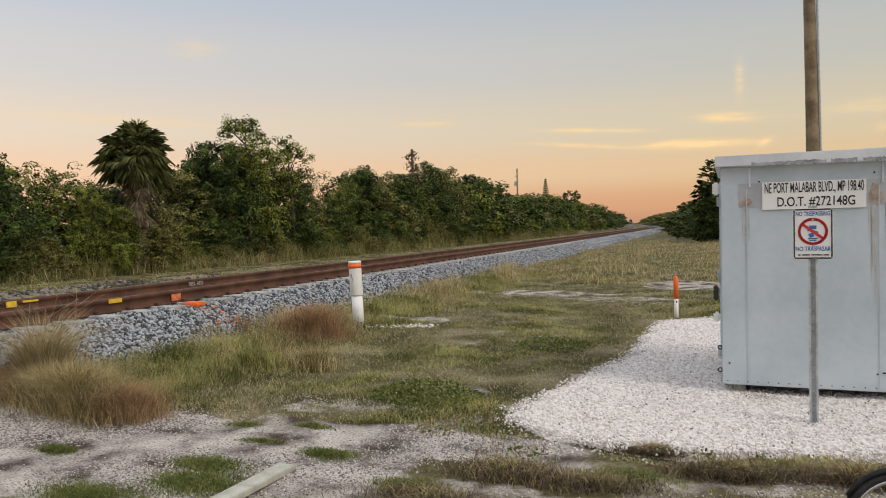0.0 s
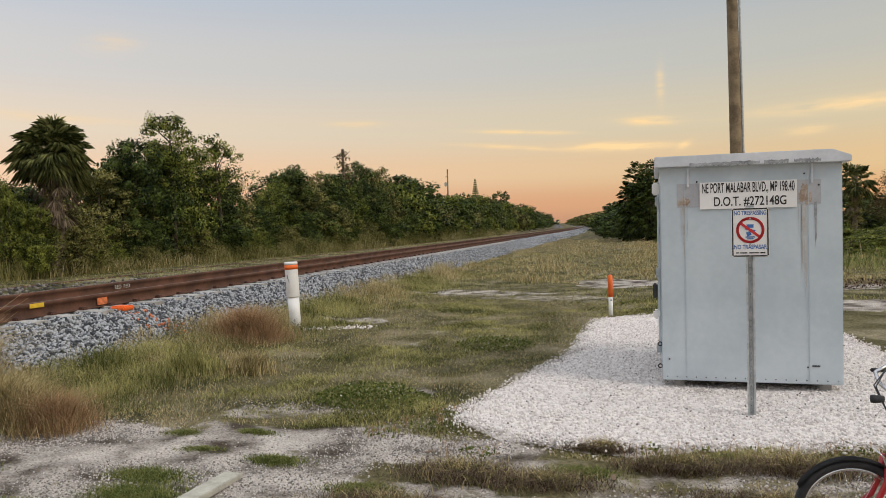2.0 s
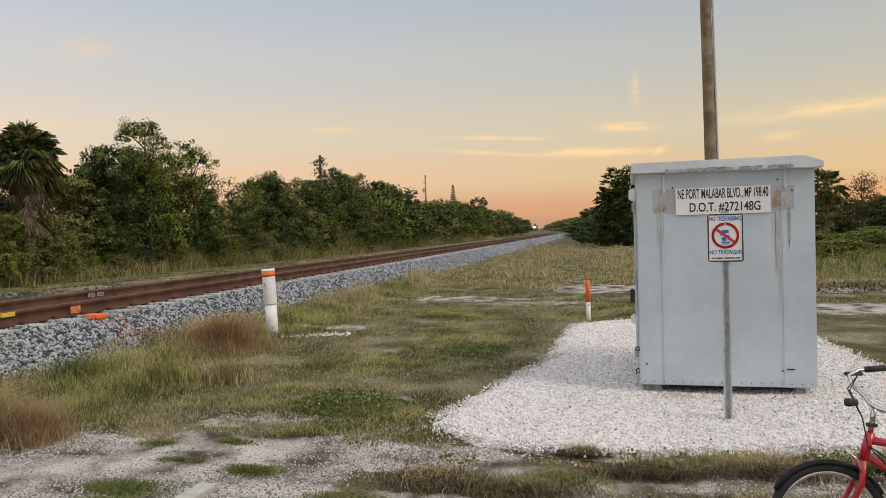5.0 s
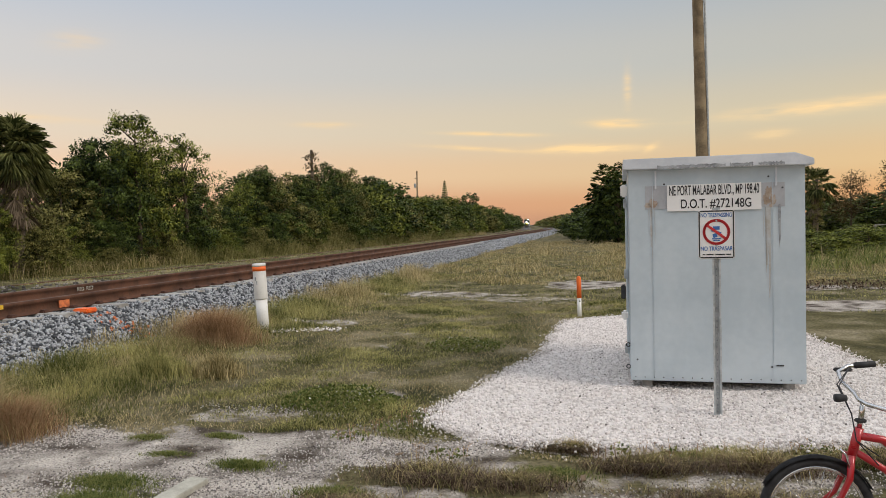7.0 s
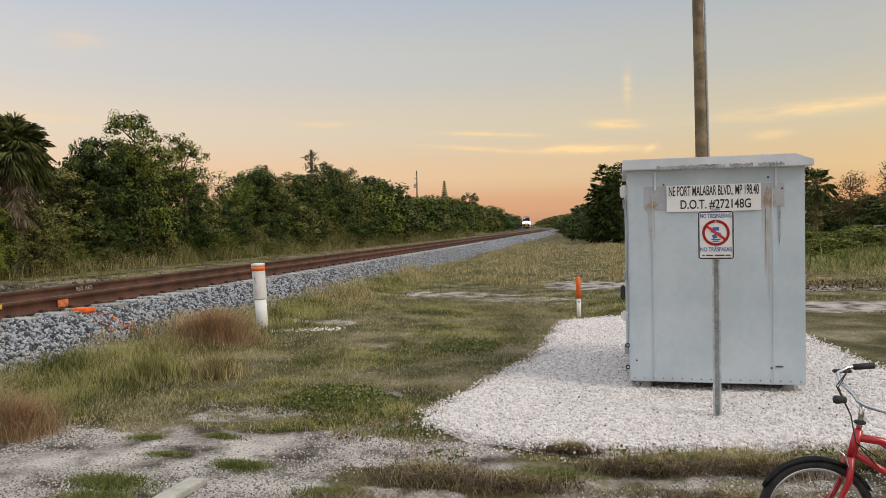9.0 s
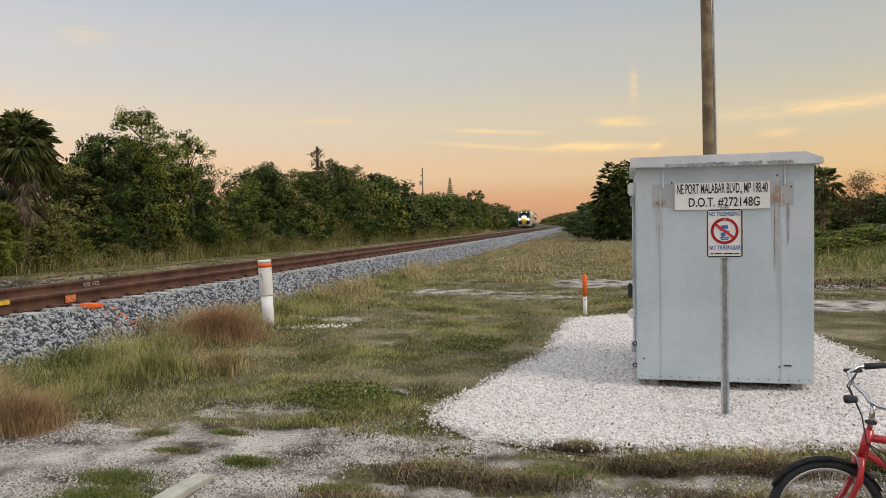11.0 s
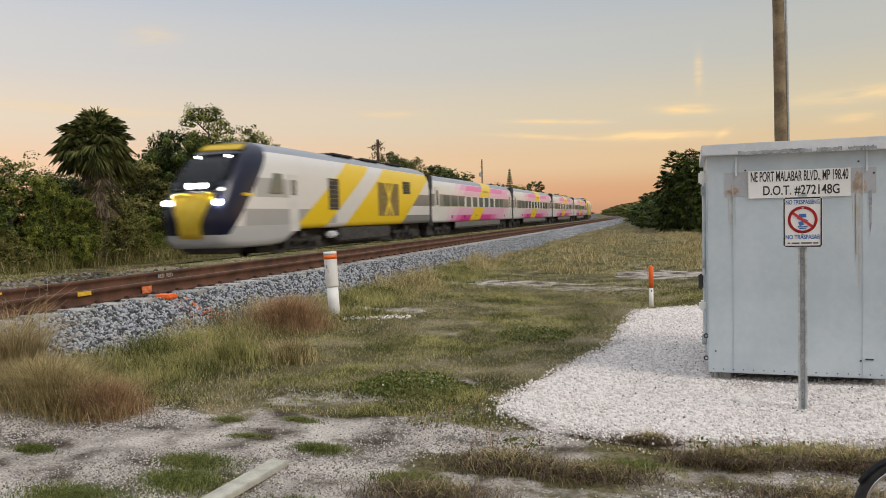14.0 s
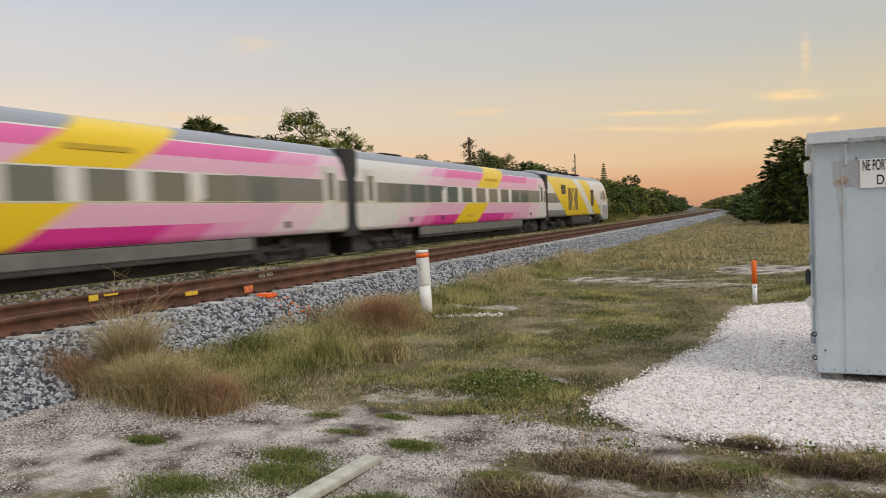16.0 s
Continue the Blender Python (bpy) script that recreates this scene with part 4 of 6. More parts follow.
    # the name board
    bd = sheet("name_board", 0.905, 0.27, 0.006, M["white"], c, (0.840, -0.010, 2.025), "white name board with black lettering")
    lettering("lettering", "NE PORT MALABAR BLVD., MP 198.40", 0.140, bd, (0.840, -0.0145, 2.095), M["black"], 0.375)
    lettering("lettering", "D.O.T. #272148G", 0.128, bd, (0.860, -0.0145, 1.958), M["black"], 0.72)


def make_sign():
    s = thing("no_trespassing_sign", "white no trespassing sign with red circle on galvanised post", "sign", spot(1.045, 6.88, 0.0, -2.0))
    bm = bmesh.new()
    extrude_poly(bm, [(-0.035, 0.0, -0.05), (-0.020, 0.0, -0.05), (-0.012, 0.028, -0.05), (0.012, 0.028, -0.05), (0.020, 0.0, -0.05), (0.035, 0.0, -0.05), (0.035, 0.006, -0.05), (0.025, 0.006, -0.05), (0.017, 0.034, -0.05), (-0.017, 0.034, -0.05), (-0.025, 0.006, -0.05), (-0.035, 0.006, -0.05)], (0, 0, 1.95))
    post = part("post", bm, M["galv"], s, "galvanised steel channel post")
    for k in range(24):
        part("hole", boxes(((0.0, 0.0255, 0.08 + 0.058 * k), (0.010, 0.006, 0.012))), M["scuff"], post)
    w, h, zc = 0.305, 0.43, 1.665
    bm = bmesh.new()
    r = 0.025
    out = []
    for cx, cz, a0 in ((w / 2 - r, h / 2 - r, 0), (-w / 2 + r, h / 2 - r, 90), (-w / 2 + r, -h / 2 + r, 180), (w / 2 - r, -h / 2 + r, 270)):
        for k in range(5):
            a = radians(a0 + k * 22.5)
            out.append((cx + r * math.cos(a), -0.006, zc + cz + r * math.sin(a)))
    extrude_poly(bm, out, (0, 0.004, 0))
    plate = part("plate", bm, M["white"], s, "white aluminium plate")
    bm = bmesh.new()
    for c, sz in (((0, -0.0075, zc + h / 2 - 0.010), (w - 0.03, 0.002, 0.011)), ((0, -0.0075, zc - h / 2 + 0.010), (w - 0.03, 0.002, 0.011)), ((-w / 2 + 0.010, -0.0075, zc), (0.011, 0.002, h - 0.03)), ((w / 2 - 0.010, -0.0075, zc), (0.011, 0.002, h - 0.03))):
        box(bm, c, sz)
    part("border", bm, M["black"], plate, "black printed border")
    lettering("lettering", "NO TRESPASSING", 0.052, plate, (0, -0.0068, zc + 0.168), M["blue"], 0.64)
    lettering("lettering", "NO TRASPASAR", 0.052, plate, (0, -0.0068, zc - 0.128), M["blue"], 0.72)
    for x, ww in ((-0.105, 0.02), (-0.055, 0.06), (0.03, 0.08), (0.10, 0.04)):
        part("small_print", boxes(((x, -0.0075, zc - 0.178), (ww, 0.002, 0.010))), M["black"], plate, "small unreadable print")
    n = 40
    bm = bmesh.new()
    vi = [[bm.verts.new((rr * math.cos(2 * math.pi * k / n), -0.0085, zc + 0.02 + rr * math.sin(2 * math.pi * k / n))) for rr in (0.092, 0.115)] for k in range(n)]
    for k in range(n):
        bm.faces.new((vi[k][0], vi[k][1], vi[(k + 1) % n][1], vi[(k + 1) % n][0]))
    bmesh.ops.solidify(bm, geom=list(bm.faces), thickness=0.002)
    a = radians(-38)
    box(bm, (0, 0, 0), (0.19, 0.002, 0.022))
    vs = [v for v in bm.verts if v.index == -1 or abs(v.co.z) < 0.012]
    bmesh.ops.transform(bm, matrix=Matrix.Translation((0, -0.0092, zc + 0.02)) @ Matrix.Rotation(-a, 4, "Y"), verts=vs)
    part("prohibition_ring", bm, M["red"], plate, "red barred circle")
    for c, sz, t in (((0.0, -0.0075, zc + 0.055), (0.055, 0.002, 0.030), 0), ((0.0, -0.0075, zc + 0.022), (0.085, 0.002, 0.018), 20), ((-0.012, -0.0075, zc - 0.012), (0.035, 0.002, 0.035), -20), ((0.0, -0.0075, zc - 0.040), (0.075, 0.002, 0.010), 0), ((0.0, -0.0075, zc - 0.055), (0.055, 0.002, 0.008), 0)):
        bm = boxes(((0, 0, 0), sz))
        bmesh.ops.transform(bm, matrix=Matrix.Translation(c) @ Matrix.Rotation(radians(t), 4, "Y"), verts=list(bm.verts))
        part("emblem_bar", bm, M["blue"], plate, "blue printed emblem shape")
    for z in (zc + 0.12, zc - 0.10):
        part("bolt", boxes(((0, -0.010, z), (0.016, 0.008, 0.016)), bevel=0.003), M["galv"], plate)


def make_pole():
    p = thing("utility_pole", "weathered brown wooden utility pole with a grey conduit", "utility pole")
    # base and a slight lean
    x0, y0 = 6.33, 18.0
    bm = bmesh.new()
    pts = [(x0 - 0.012 * z + 0.04 + 0.012 * math.sin(z * 0.5), y0, z) for z in np.linspace(-0.3, 11.5, 14)]
    tube(bm, pts, [0.160 - 0.0045 * i for i in range(14)], 16)
    part("shaft", bm, M["pole"], p)
    bm = bmesh.new()
    tube(bm, [(x + 0.145, y - 0.07, z) for x, y, z in pts], 0.028, 8)
    part("conduit", bm, M["galv"], p, "grey metal conduit strapped to the pole")


def make_pipe():
    p = thing("vent_pipe", "white plastic vent pipe with an orange band, standing in the grass", "pipe", pose(-3.20, 12.99, 0.0, 0, -2.6, 0))
    bm = bmesh.new()
    tube(bm, [(0, 0, -0.1), (0, 0, 0.62)], 0.100, 24)
    part("lower_pipe", bm, M["pipe"], p)
    bm = bmesh.new()
    tube(bm, [(0, 0, 0.58), (0, 0, 0.60), (0, 0, 1.08), (0, 0, 1.10)], [0.108, 0.114, 0.114, 0.112], 24)
    part("sleeve", bm, M["pipe"], p, "wider upper sleeve")
    bm = bmesh.new()
    tube(bm, [(0, 0, 1.08), (0, 0, 1.16)], 0.116, 24)
    part("band", bm, M["orange"], p, "bright orange band")
    bm = bmesh.new()
    tube(bm, [(0, 0, 1.16), (0, 0, 1.205), (0, 0, 1.212)], [0.117, 0.117, 0.105], 24)
    part("cap", bm, M["pipe"], p, "white cap")
    for x, z, w, h in ((-0.05, 0.95, 0.02, 0.06), (-0.03, 0.88, 0.012, 0.07), (-0.04, 0.14, 0.05, 0.014), (0.01, 0.11, 0.04, 0.02), (0.02, 0.17, 0.014, 0.05)):
        part("scuff_mark", boxes(((x, -0.112 if z > 0.6 else -0.098, z), (w, 0.006, h))), M["scuff"], p, "dark scuff")
    n = 260
    o = rng.normal(0, 0.45, n) * np.array([1.0])
    pts = np.column_stack([-2.75 + o, 12.95 + rng.normal(0, 0.12, n), np.full(n, 0.02)])
    tagged(stones("gravel_patch", pts, 0.035, M["shellbit"]), "small patch of white gravel round the pipe", "gravel", kind="stuff")


def make_marker():
    p = thing("marker_post", "slim marker post with an orange top and a white foot", "marker post", pose(2.59, 14.11, 0.0, 0, -0.4, 0))
    bm = bmesh.new()
    tube(bm, [(0, 0, -0.1), (0, 0, 0.36)], 0.040, 16)
    part("foot", bm, M["pipe"], p, "white lower tube")
    bm = bmesh.new()
    tube(bm, [(0, 0, 0.36), (0, 0, 0.70), (0, 0, 0.75), (0, 0, 0.775), (0, 0, 0.785)], [0.045, 0.045, 0.042, 0.028, 0.008], 16)
    part("top", bm, M["orange"], p, "orange domed top")
    part("notch", boxes(((0, -0.04, 0.30), (0.02, 0.008, 0.03))), M["dark"], p)


def make_plank():
    a, b = at(-2.80, 4.68), at(-2.74, 3.75)
    bm = bmesh.new()
    box(bm, (0, 0, 0), (0.14, 1.05, 0.045), 0.006)
    ob = part("plank", bm, M["plank"])
    ob.matrix_world = pose((a[0] + b[0]) / 2 - 0.03, (a[1] + b[1]) / 2, 0.035, -1.0, 2, -14)
    tagged(ob, "weathered pale wooden plank lying on the ground", "plank")


def make_bicycle():
    """A red cruiser; local x points to its front wheel, y to its left."""
    b = thing("bicycle", "red cruiser bicycle with chromed handlebar and black tyres on sandy ground", "bicycle", pose(1.885, 3.74, 0.0, 0, 0, 172) @ Matrix.Diagonal((0.95, 0.95, 0.95, 1)))
    R = 0.30
    wheels = []
    for x, nm in ((0.0, "front_wheel"), (-1.04, "rear_wheel")):
        bm = bmesh.new()
        ring(bm, (x, 0, R), R - 0.024, 0.024, "y", 48, 10)
        w = part(nm, bm, M["tyre"], b, "black rubber tyre")
        bm = bmesh.new()
        ring(bm, (x, 0, R), R - 0.055, 0.012, "y", 48, 6)
        part("rim", bm, M["chrome"], w, "silver rim")
        bm = bmesh.new()
        tube(bm, [(x, -0.045, R), (x, 0.045, R)], 0.022, 12)
        part("hub", bm, M["chrome"], w)
        for k in range(18):
            a = k * math.pi / 9
            bm = bmesh.new()
            tube(bm, [(x, 0.03 * (-1) ** k, R), (x + (R - 0.06) * math.cos(a), 0, R + (R - 0.06) * math.sin(a))], 0.0016, 4)
            part("spoke", bm, M["chrome"], w)
        bm = bmesh.new()
        prev = []
        for k in range(17):
            a = radians(20 + k * 8.4) if x == 0 else radians(-10 + k * 10)
            if x == 0:
                a = radians(28 + k * 8.0)
            rr = R + 0.009
            prev.append([bm.verts.new((x + rr * math.cos(a) * 1.0, y, R + (rr + dz) * math.sin(a))) for y, dz in ((-0.030, -0.014), (-0.02, 0.0), (0.0, 0.004), (0.02, 0.0), (0.030, -0.014))])
        for p0, p1 in zip(prev, prev[1:]):
            for i in range(4):
                bm.faces.new((p0[i], p0[i + 1], p1[i + 1], p1[i])).smooth = True
        bmesh.ops.solidify(bm, geom=list(bm.faces), thickness=0.003)
        part("mudguard", bm, M["tyre"], b, "glossy black mudguard")
    # fork, steering head and frame
    head0, head1 = Vector((-0.175, 0, 0.60)), Vector((-0.215, 0, 0.76))
    for y in (-0.048, 0.048):
        bm = bmesh.new()
        tube(bm, [(-0.165, y * 0.75, 0.62), (-0.150, y, 0.50), (-0.105, y, 0.40), (0.0, y, R)], [0.017, 0.017, 0.015, 0.011], 10)
        part("fork_blade", bm, M["bikered"], b)
    bm = bmesh.new()
    tube(bm, [head0, head1], 0.024, 14)
    part("head_tube", bm, M["bikered"], b)
    bm = bmesh.new()
    tube(bm, [(-0.20, 0, 0.72), (-0.33, 0, 0.70), (-0.50, 0, 0.56), (-0.62, 0, 0.38), (-0.66, 0, 0.28)], 0.022, 12)
    part("top_tube", bm, M["bikered"], b)
    bm = bmesh.new()
    tube(bm, [(-0.185, 0, 0.64), (-0.34, 0, 0.54), (-0.50, 0, 0.40), (-0.66, 0, 0.26)], 0.018, 12)
    part("down_tube", bm, M["bikered"], b)
    bm = bmesh.new()
    tube(bm, [(-0.66, 0, 0.25), (-0.78, 0, 0.62)], 0.018, 12)
    part("seat_tube", bm, M["bikered"], b)
    for y in (-0.05, 0.05):
        bm = bmesh.new()
        tube(bm, [(-0.66, y * 0.5, 0.26), (-1.04, y, R)], 0.010, 8)
        part("chain_stay", bm, M["bikered"], b)
        bm = bmesh.new()
        tube(bm, [(-0.76, y * 0.4, 0.58), (-1.04, y, R)], 0.009, 8)
        part("seat_stay", bm, M["bikered"], b)
    bm = bmesh.new()
    tube(bm, [(-0.78, 0, 0.60), (-0.81, 0, 0.80)], 0.013, 10)
    part("seat_post", bm, M["chrome"], b)
    bm = bmesh.new()
    bmesh.ops.create_uvsphere(bm, u_segments=20, v_segments=10, radius=1.0, matrix=Matrix.Translation((-0.83, 0, 0.835)) @ Matrix.Diagonal((0.15, 0.11, 0.045, 1)))
    part("saddle", bm, M["tyre"], b, "black saddle")
    bm = bmesh.new()
    tube(bm, [head1, (-0.228, 0, 0.84), (-0.235, 0, 0.90)], 0.0135, 12)
    stem = part("stem", bm, M["chrome"], b)
    part("stem_clamp", boxes(((-0.222, 0, 0.80), (0.05, 0.04, 0.02)), bevel=0.005), M["dark"], stem)
    bm = bmesh.new()
    tube(bm, [(-0.62, 0.30, 0.93), (-0.46, 0.30, 0.905), (-0.32, 0.22, 0.895), (-0.225, 0.08, 0.905), (-0.215, 0.0, 0.91), (-0.225, -0.08, 0.925), (-0.205, -0.20, 0.965), (-0.215, -0.28, 1.005), (-0.28, -0.32, 1.03), (-0.38, -0.33, 1.035)], 0.0115, 12)
    bar = part("handlebar", bm, M["chrome"], b, "swept chromed handlebar")
    for p0, p1 in (((-0.32, -0.325, 1.033), (-0.43, -0.335, 1.04)), ((-0.58, 0.30, 0.925), (-0.70, 0.30, 0.94))):
        bm = bmesh.new()
        tube(bm, [p0, p1], 0.018, 12)
        part("grip", bm, M["tyre"], bar, "black rubber grip")
    part("brake_lever", boxes(((-0.25, -0.31, 1.012), (0.10, 0.03, 0.02)), bevel=0.006), M["dark"], bar)
    bm = bmesh.new()
    tube(bm, [(-0.16, -0.02, 0.915), (-0.115, -0.02, 0.915), (-0.10, -0.02, 0.915)], [0.017, 0.023, 0.020], 14)
    part("head_lamp", bm, M["dark"], bar, "small black lamp on the handlebar")
    for k in range(2):
        bm = bmesh.new()
        tube(bm, [(-0.27, -0.27, 1.03), (-0.16, -0.15 + 0.03 * k, 0.96), (-0.17, 0.02, 0.84), (-0.19, 0.03, 0.70), (-0.30, 0.03, 0.62 - 0.05 * k)], 0.0035, 6)
        part("cable", bm, M["tyre"], b)
    bm = bmesh.new()
    tube(bm, [(-0.15, 0.05, 0.555), (-0.13, 0.055, 0.63), (-0.10, 0.05, 0.66)], 0.006, 6)
    part("brake_arm", bm, M["chrome"], b, "silver brake arm")
    bm = bmesh.new()
    tube(bm, [(-0.66, -0.05, 0.25), (-0.66, 0.05, 0.25)], 0.085, 24)
    part("chain_wheel", bm, M["chrome"], b)
    for y, a in ((-0.07, 60), (0.07, 240)):
        part("crank", boxes(((-0.66 + 0.07 * math.cos(radians(a)), y, 0.25 + 0.07 * math.sin(radians(a))), (0.03, 0.015, 0.15))), M["chrome"], b)
    bm = bmesh.new()
    tube(bm, [(-0.70, 0.03, 0.27), (-0.66, 0.18, 0.01)], 0.008, 6)
    part("kickstand", bm, M["chrome"], b)
    return b


make_cabin()
make_sign()
make_pole()
make_pipe()
make_marker()
make_plank()
make_bicycle()


# ---- the train ----
WHITE, GREY, YEL, PINK, MAG, LIL = (0.74, 0.73, 0.71), (0.30, 0.32, 0.36), (0.86, 0.60, 0.02), (0.78, 0.16, 0.42), (0.68, 0.035, 0.30), (0.78, 0.46, 0.62)
BAND = (0.20, 0.20, 0.195)


def coach_paint():
    k = -1.78
    pale, light = (0.80, 0.60, 0.69), (0.80, 0.36, 0.58)
    r = [(-20, 20, 0, 3.60, 9, GREY), (-20, 20, 0, 0, 0.92, (0.09, 0.09, 0.09)), (-20, -1.6, k, 1.94, 2.74, BAND), (9.2, 20, k, 1.94, 2.74, BAND)]
    for x0, x1, c in ((-9.6, -7.8, (0.78, 0.68, 0.71)), (-7.8, -6.0, pale), (-6.0, 9.5, LIL), (9.5, 11.0, pale), (11.0, 12.4, (0.78, 0.68, 0.71))):
        r.append((x0, x1, k, 1.38, 1.92, c))
        r.append((x0 + 0.6, x1 + 0.6, k, 2.76, 3.15, c))
    for x0, x1, c in ((-8.2, -6.2, pale), (-6.2, -4.6, LIL), (-4.6, -3.2, light), (-3.2, -1.6, PINK), (-1.6, 8.0, MAG), (8.0, 9.2, PINK), (9.2, 10.4, light), (10.4, 11.6, pale)):
        r.append((x0, x1, k, 0.93, 1.38, c))
    for x0, x1, c in ((-8.0, -6.0, pale), (-6.0, -3.6, light), (-3.6, 9.0, PINK), (9.0, 10.6, light), (10.6, 12.0, pale)):
        r.append((x0 + 1.0, x1 + 1.0, k, 3.15, 3.56, c))
    r.append((2.1, 5.2, k, 0.93, 1.93, YEL))
    r.append((2.1, 5.2, k, 2.75, 4.02, YEL))
    return livery("coach_paint", r, WHITE)


PROFILE = [(0.0, 0.88), (1.36, 0.88), (1.47, 0.94), (1.50, 1.10), (1.51, 1.9), (1.50, 2.75), (1.46, 3.25), (1.36, 3.56), (1.10, 3.84), (0.60, 4.03), (0.0, 4.10)]


def car_body(name, stations, material, parent, label=""):
    """A body lofted over stations (x, half width scale, floor height, top height)."""
    full = PROFILE + [(-a, b) for a, b in reversed(PROFILE[1:-1])]
    bm = bmesh.new()
    rings = []
    for x, w, f, t in stations:
        rings.append([bm.verts.new((x, a * w, f + (b - 0.88) / (4.10 - 0.88) * (t - f))) for a, b in full])
    n = len(full)
    for r0, r1 in zip(rings, rings[1:]):
        for k in range(n):
            bm.faces.new((r0[k], r0[(k + 1) % n], r1[(k + 1) % n], r1[k])).smooth = True
    bm.faces.new(rings[0])
    bm.faces.new(rings[-1][::-1])
    bmesh.ops.recalc_face_normals(bm, faces=list(bm.faces))
    return part(name, bm, material, parent, label)


DROP = 0.12                               # the bodies ride this much higher over the rails


def bogie(parent, x, base, wheels=(-1, 1)):
    bm = bmesh.new()
    for y in (-1.05, 1.05):
        box(bm, (x, y, 0.62), (base + 1.0, 0.16, 0.22), 0.05)
        for dx in wheels:
            box(bm, (x + dx * base / 2, y, 0.47), (0.36, 0.24, 0.34), 0.05)
        box(bm, (x, y * 1.05, 0.80), (0.5, 0.3, 0.3), 0.06)
        box(bm, (x + 0.6, y * 1.1, 0.55), (0.14, 0.12, 0.5), 0.03)
        box(bm, (x - 0.6, y * 1.1, 0.55), (0.14, 0.12, 0.5), 0.03)
    box(bm, (x, 0, 0.6), (0.7, 2.2, 0.25), 0.04)
    bmesh.ops.translate(bm, vec=(0, 0, -DROP), verts=list(bm.verts))
    g = part("bogie", bm, M["under"], parent, "dark steel bogie frame")
    for dx in wheels:
        for y in (-0.755, 0.755):
            bm = bmesh.new()
            tube(bm, [(x + dx * base / 2, y - 0.07, 0.46 - DROP), (x + dx * base / 2, y + 0.07, 0.46 - DROP)], 0.46, 28)
            part("wheel", bm, M["wheel"], g, "worn steel wheel")
    return g


def under_boxes(parent, x0, x1, lab="dark equipment box under the floor"):
    x = x0
    while x < x1 - 0.8:
        w = random.uniform(1.0, 2.4)
        w = min(w, x1 - x)
        h = random.uniform(0.25, 0.45)
        part("underfloor_box", boxes(((x + w / 2, 0, 0.66 - h / 2 + 0.05), (w - 0.15, 2.3, h)), bevel=0.03), M["under"], parent, lab)
        x += w


def make_coach():
    c = thing("passenger_coach", "white passenger coach with pink, magenta and yellow slanted bands", "train coach", group="train")
    L = 25.5
    h = L / 2
    st = [(-h, 0.90, 0.96, 4.04), (-h + 0.08, 0.985, 0.90, 4.09), (-h + 0.2, 1.0, 0.88, 4.10)] + [(x, 1.0, 0.88, 4.10) for x in np.linspace(-h + 1, h - 1, 14)] + [(h - 0.2, 1.0, 0.88, 4.10), (h - 0.08, 0.985, 0.90, 4.09), (h, 0.90, 0.96, 4.04)]
    car_body("body", st, coach_paint(), c)
    # the skirt between the bogies
    for y in (-1.44, 1.44):
        part("skirt", boxes(((0, y * 1.0, 0.72), (14.6, 0.06, 0.36)), bevel=0.02), M["skirt"], c, "dark grey side skirt")
        part("skirt_edge", boxes(((0, y * 0.985, 0.48), (14.6, 0.05, 0.14)), bevel=0.02), M["under"], c, "dark lower skirt edge")
    for sy in (-1, 1):
        for k in range(10):
            x = -7.9 + k * 1.92
            bm = bmesh.new()
            box(bm, (x, sy * 1.512, 2.34), (1.32, 0.022, 0.74), 0.008)
            w = part("window", bm, M["pane"], c, "tinted window pane with the sky's reflection in its grey colour")
        for x in (-11.6, 11.6):
            part("door", boxes(((x, sy * 1.500, 2.10), (0.95, 0.03, 2.2)), bevel=0.01), livery_door, c, "sliding side door")
            part("door_window", boxes(((x, sy * 1.516, 2.50), (0.42, 0.012, 0.95)), bevel=0.004), M["pane"], c)
        part("trim_line", boxes(((0, sy * 1.514, 1.97), (25.3, 0.012, 0.03))), M["trim"], c, "thin pale yellow trim line")
        for x, z, w2 in ((-1.96, 3.20, 1.9), (1.30, 1.32, 0.9)):
            part("emblem_bar", boxes(((x, sy * (1.512 if z < 2 else 1.482), z), (w2, 0.012, 0.13))), M["fadedprint"], c, "faded brown print on the yellow band")
        for x in (-9.0, 8.2, 4.9):
            part("hatch", boxes(((x, sy * 1.512, 1.25), (0.26, 0.014, 0.20))), M["under"], c, "small dark hatch")
    for x in (-8, 8):
        part("roof_unit", boxes(((x, 0, 4.06), (1.7, 1.3, 0.07)), bevel=0.03), M["under"], c, "flat dark roof vent")
    for x in (-9.2, 9.2):
        bogie(c, x, 2.6)
    under_boxes(c, -6.8, 6.8)
    # added dark block: stands in for the coach's shadow, hides grass behind
    part("underframe", boxes(((0, 0, 0.49), (24.4, 1.9, 0.82)), bevel=0.04), M["under"], c, "dark block added in place of shade under the car")
    for e in (-1, 1):
        bm = boxes(((e * (h + 0.12), 0, 2.3), (0.85, 2.96, 3.2)), bevel=0.06)
        part("gangway", bm, M["dark"], c, "black folded gangway bellows")
        part("coupler", boxes(((e * (h + 0.05), 0, 0.75), (0.5, 0.4, 0.3)), bevel=0.05), M["under"], c)
    return c


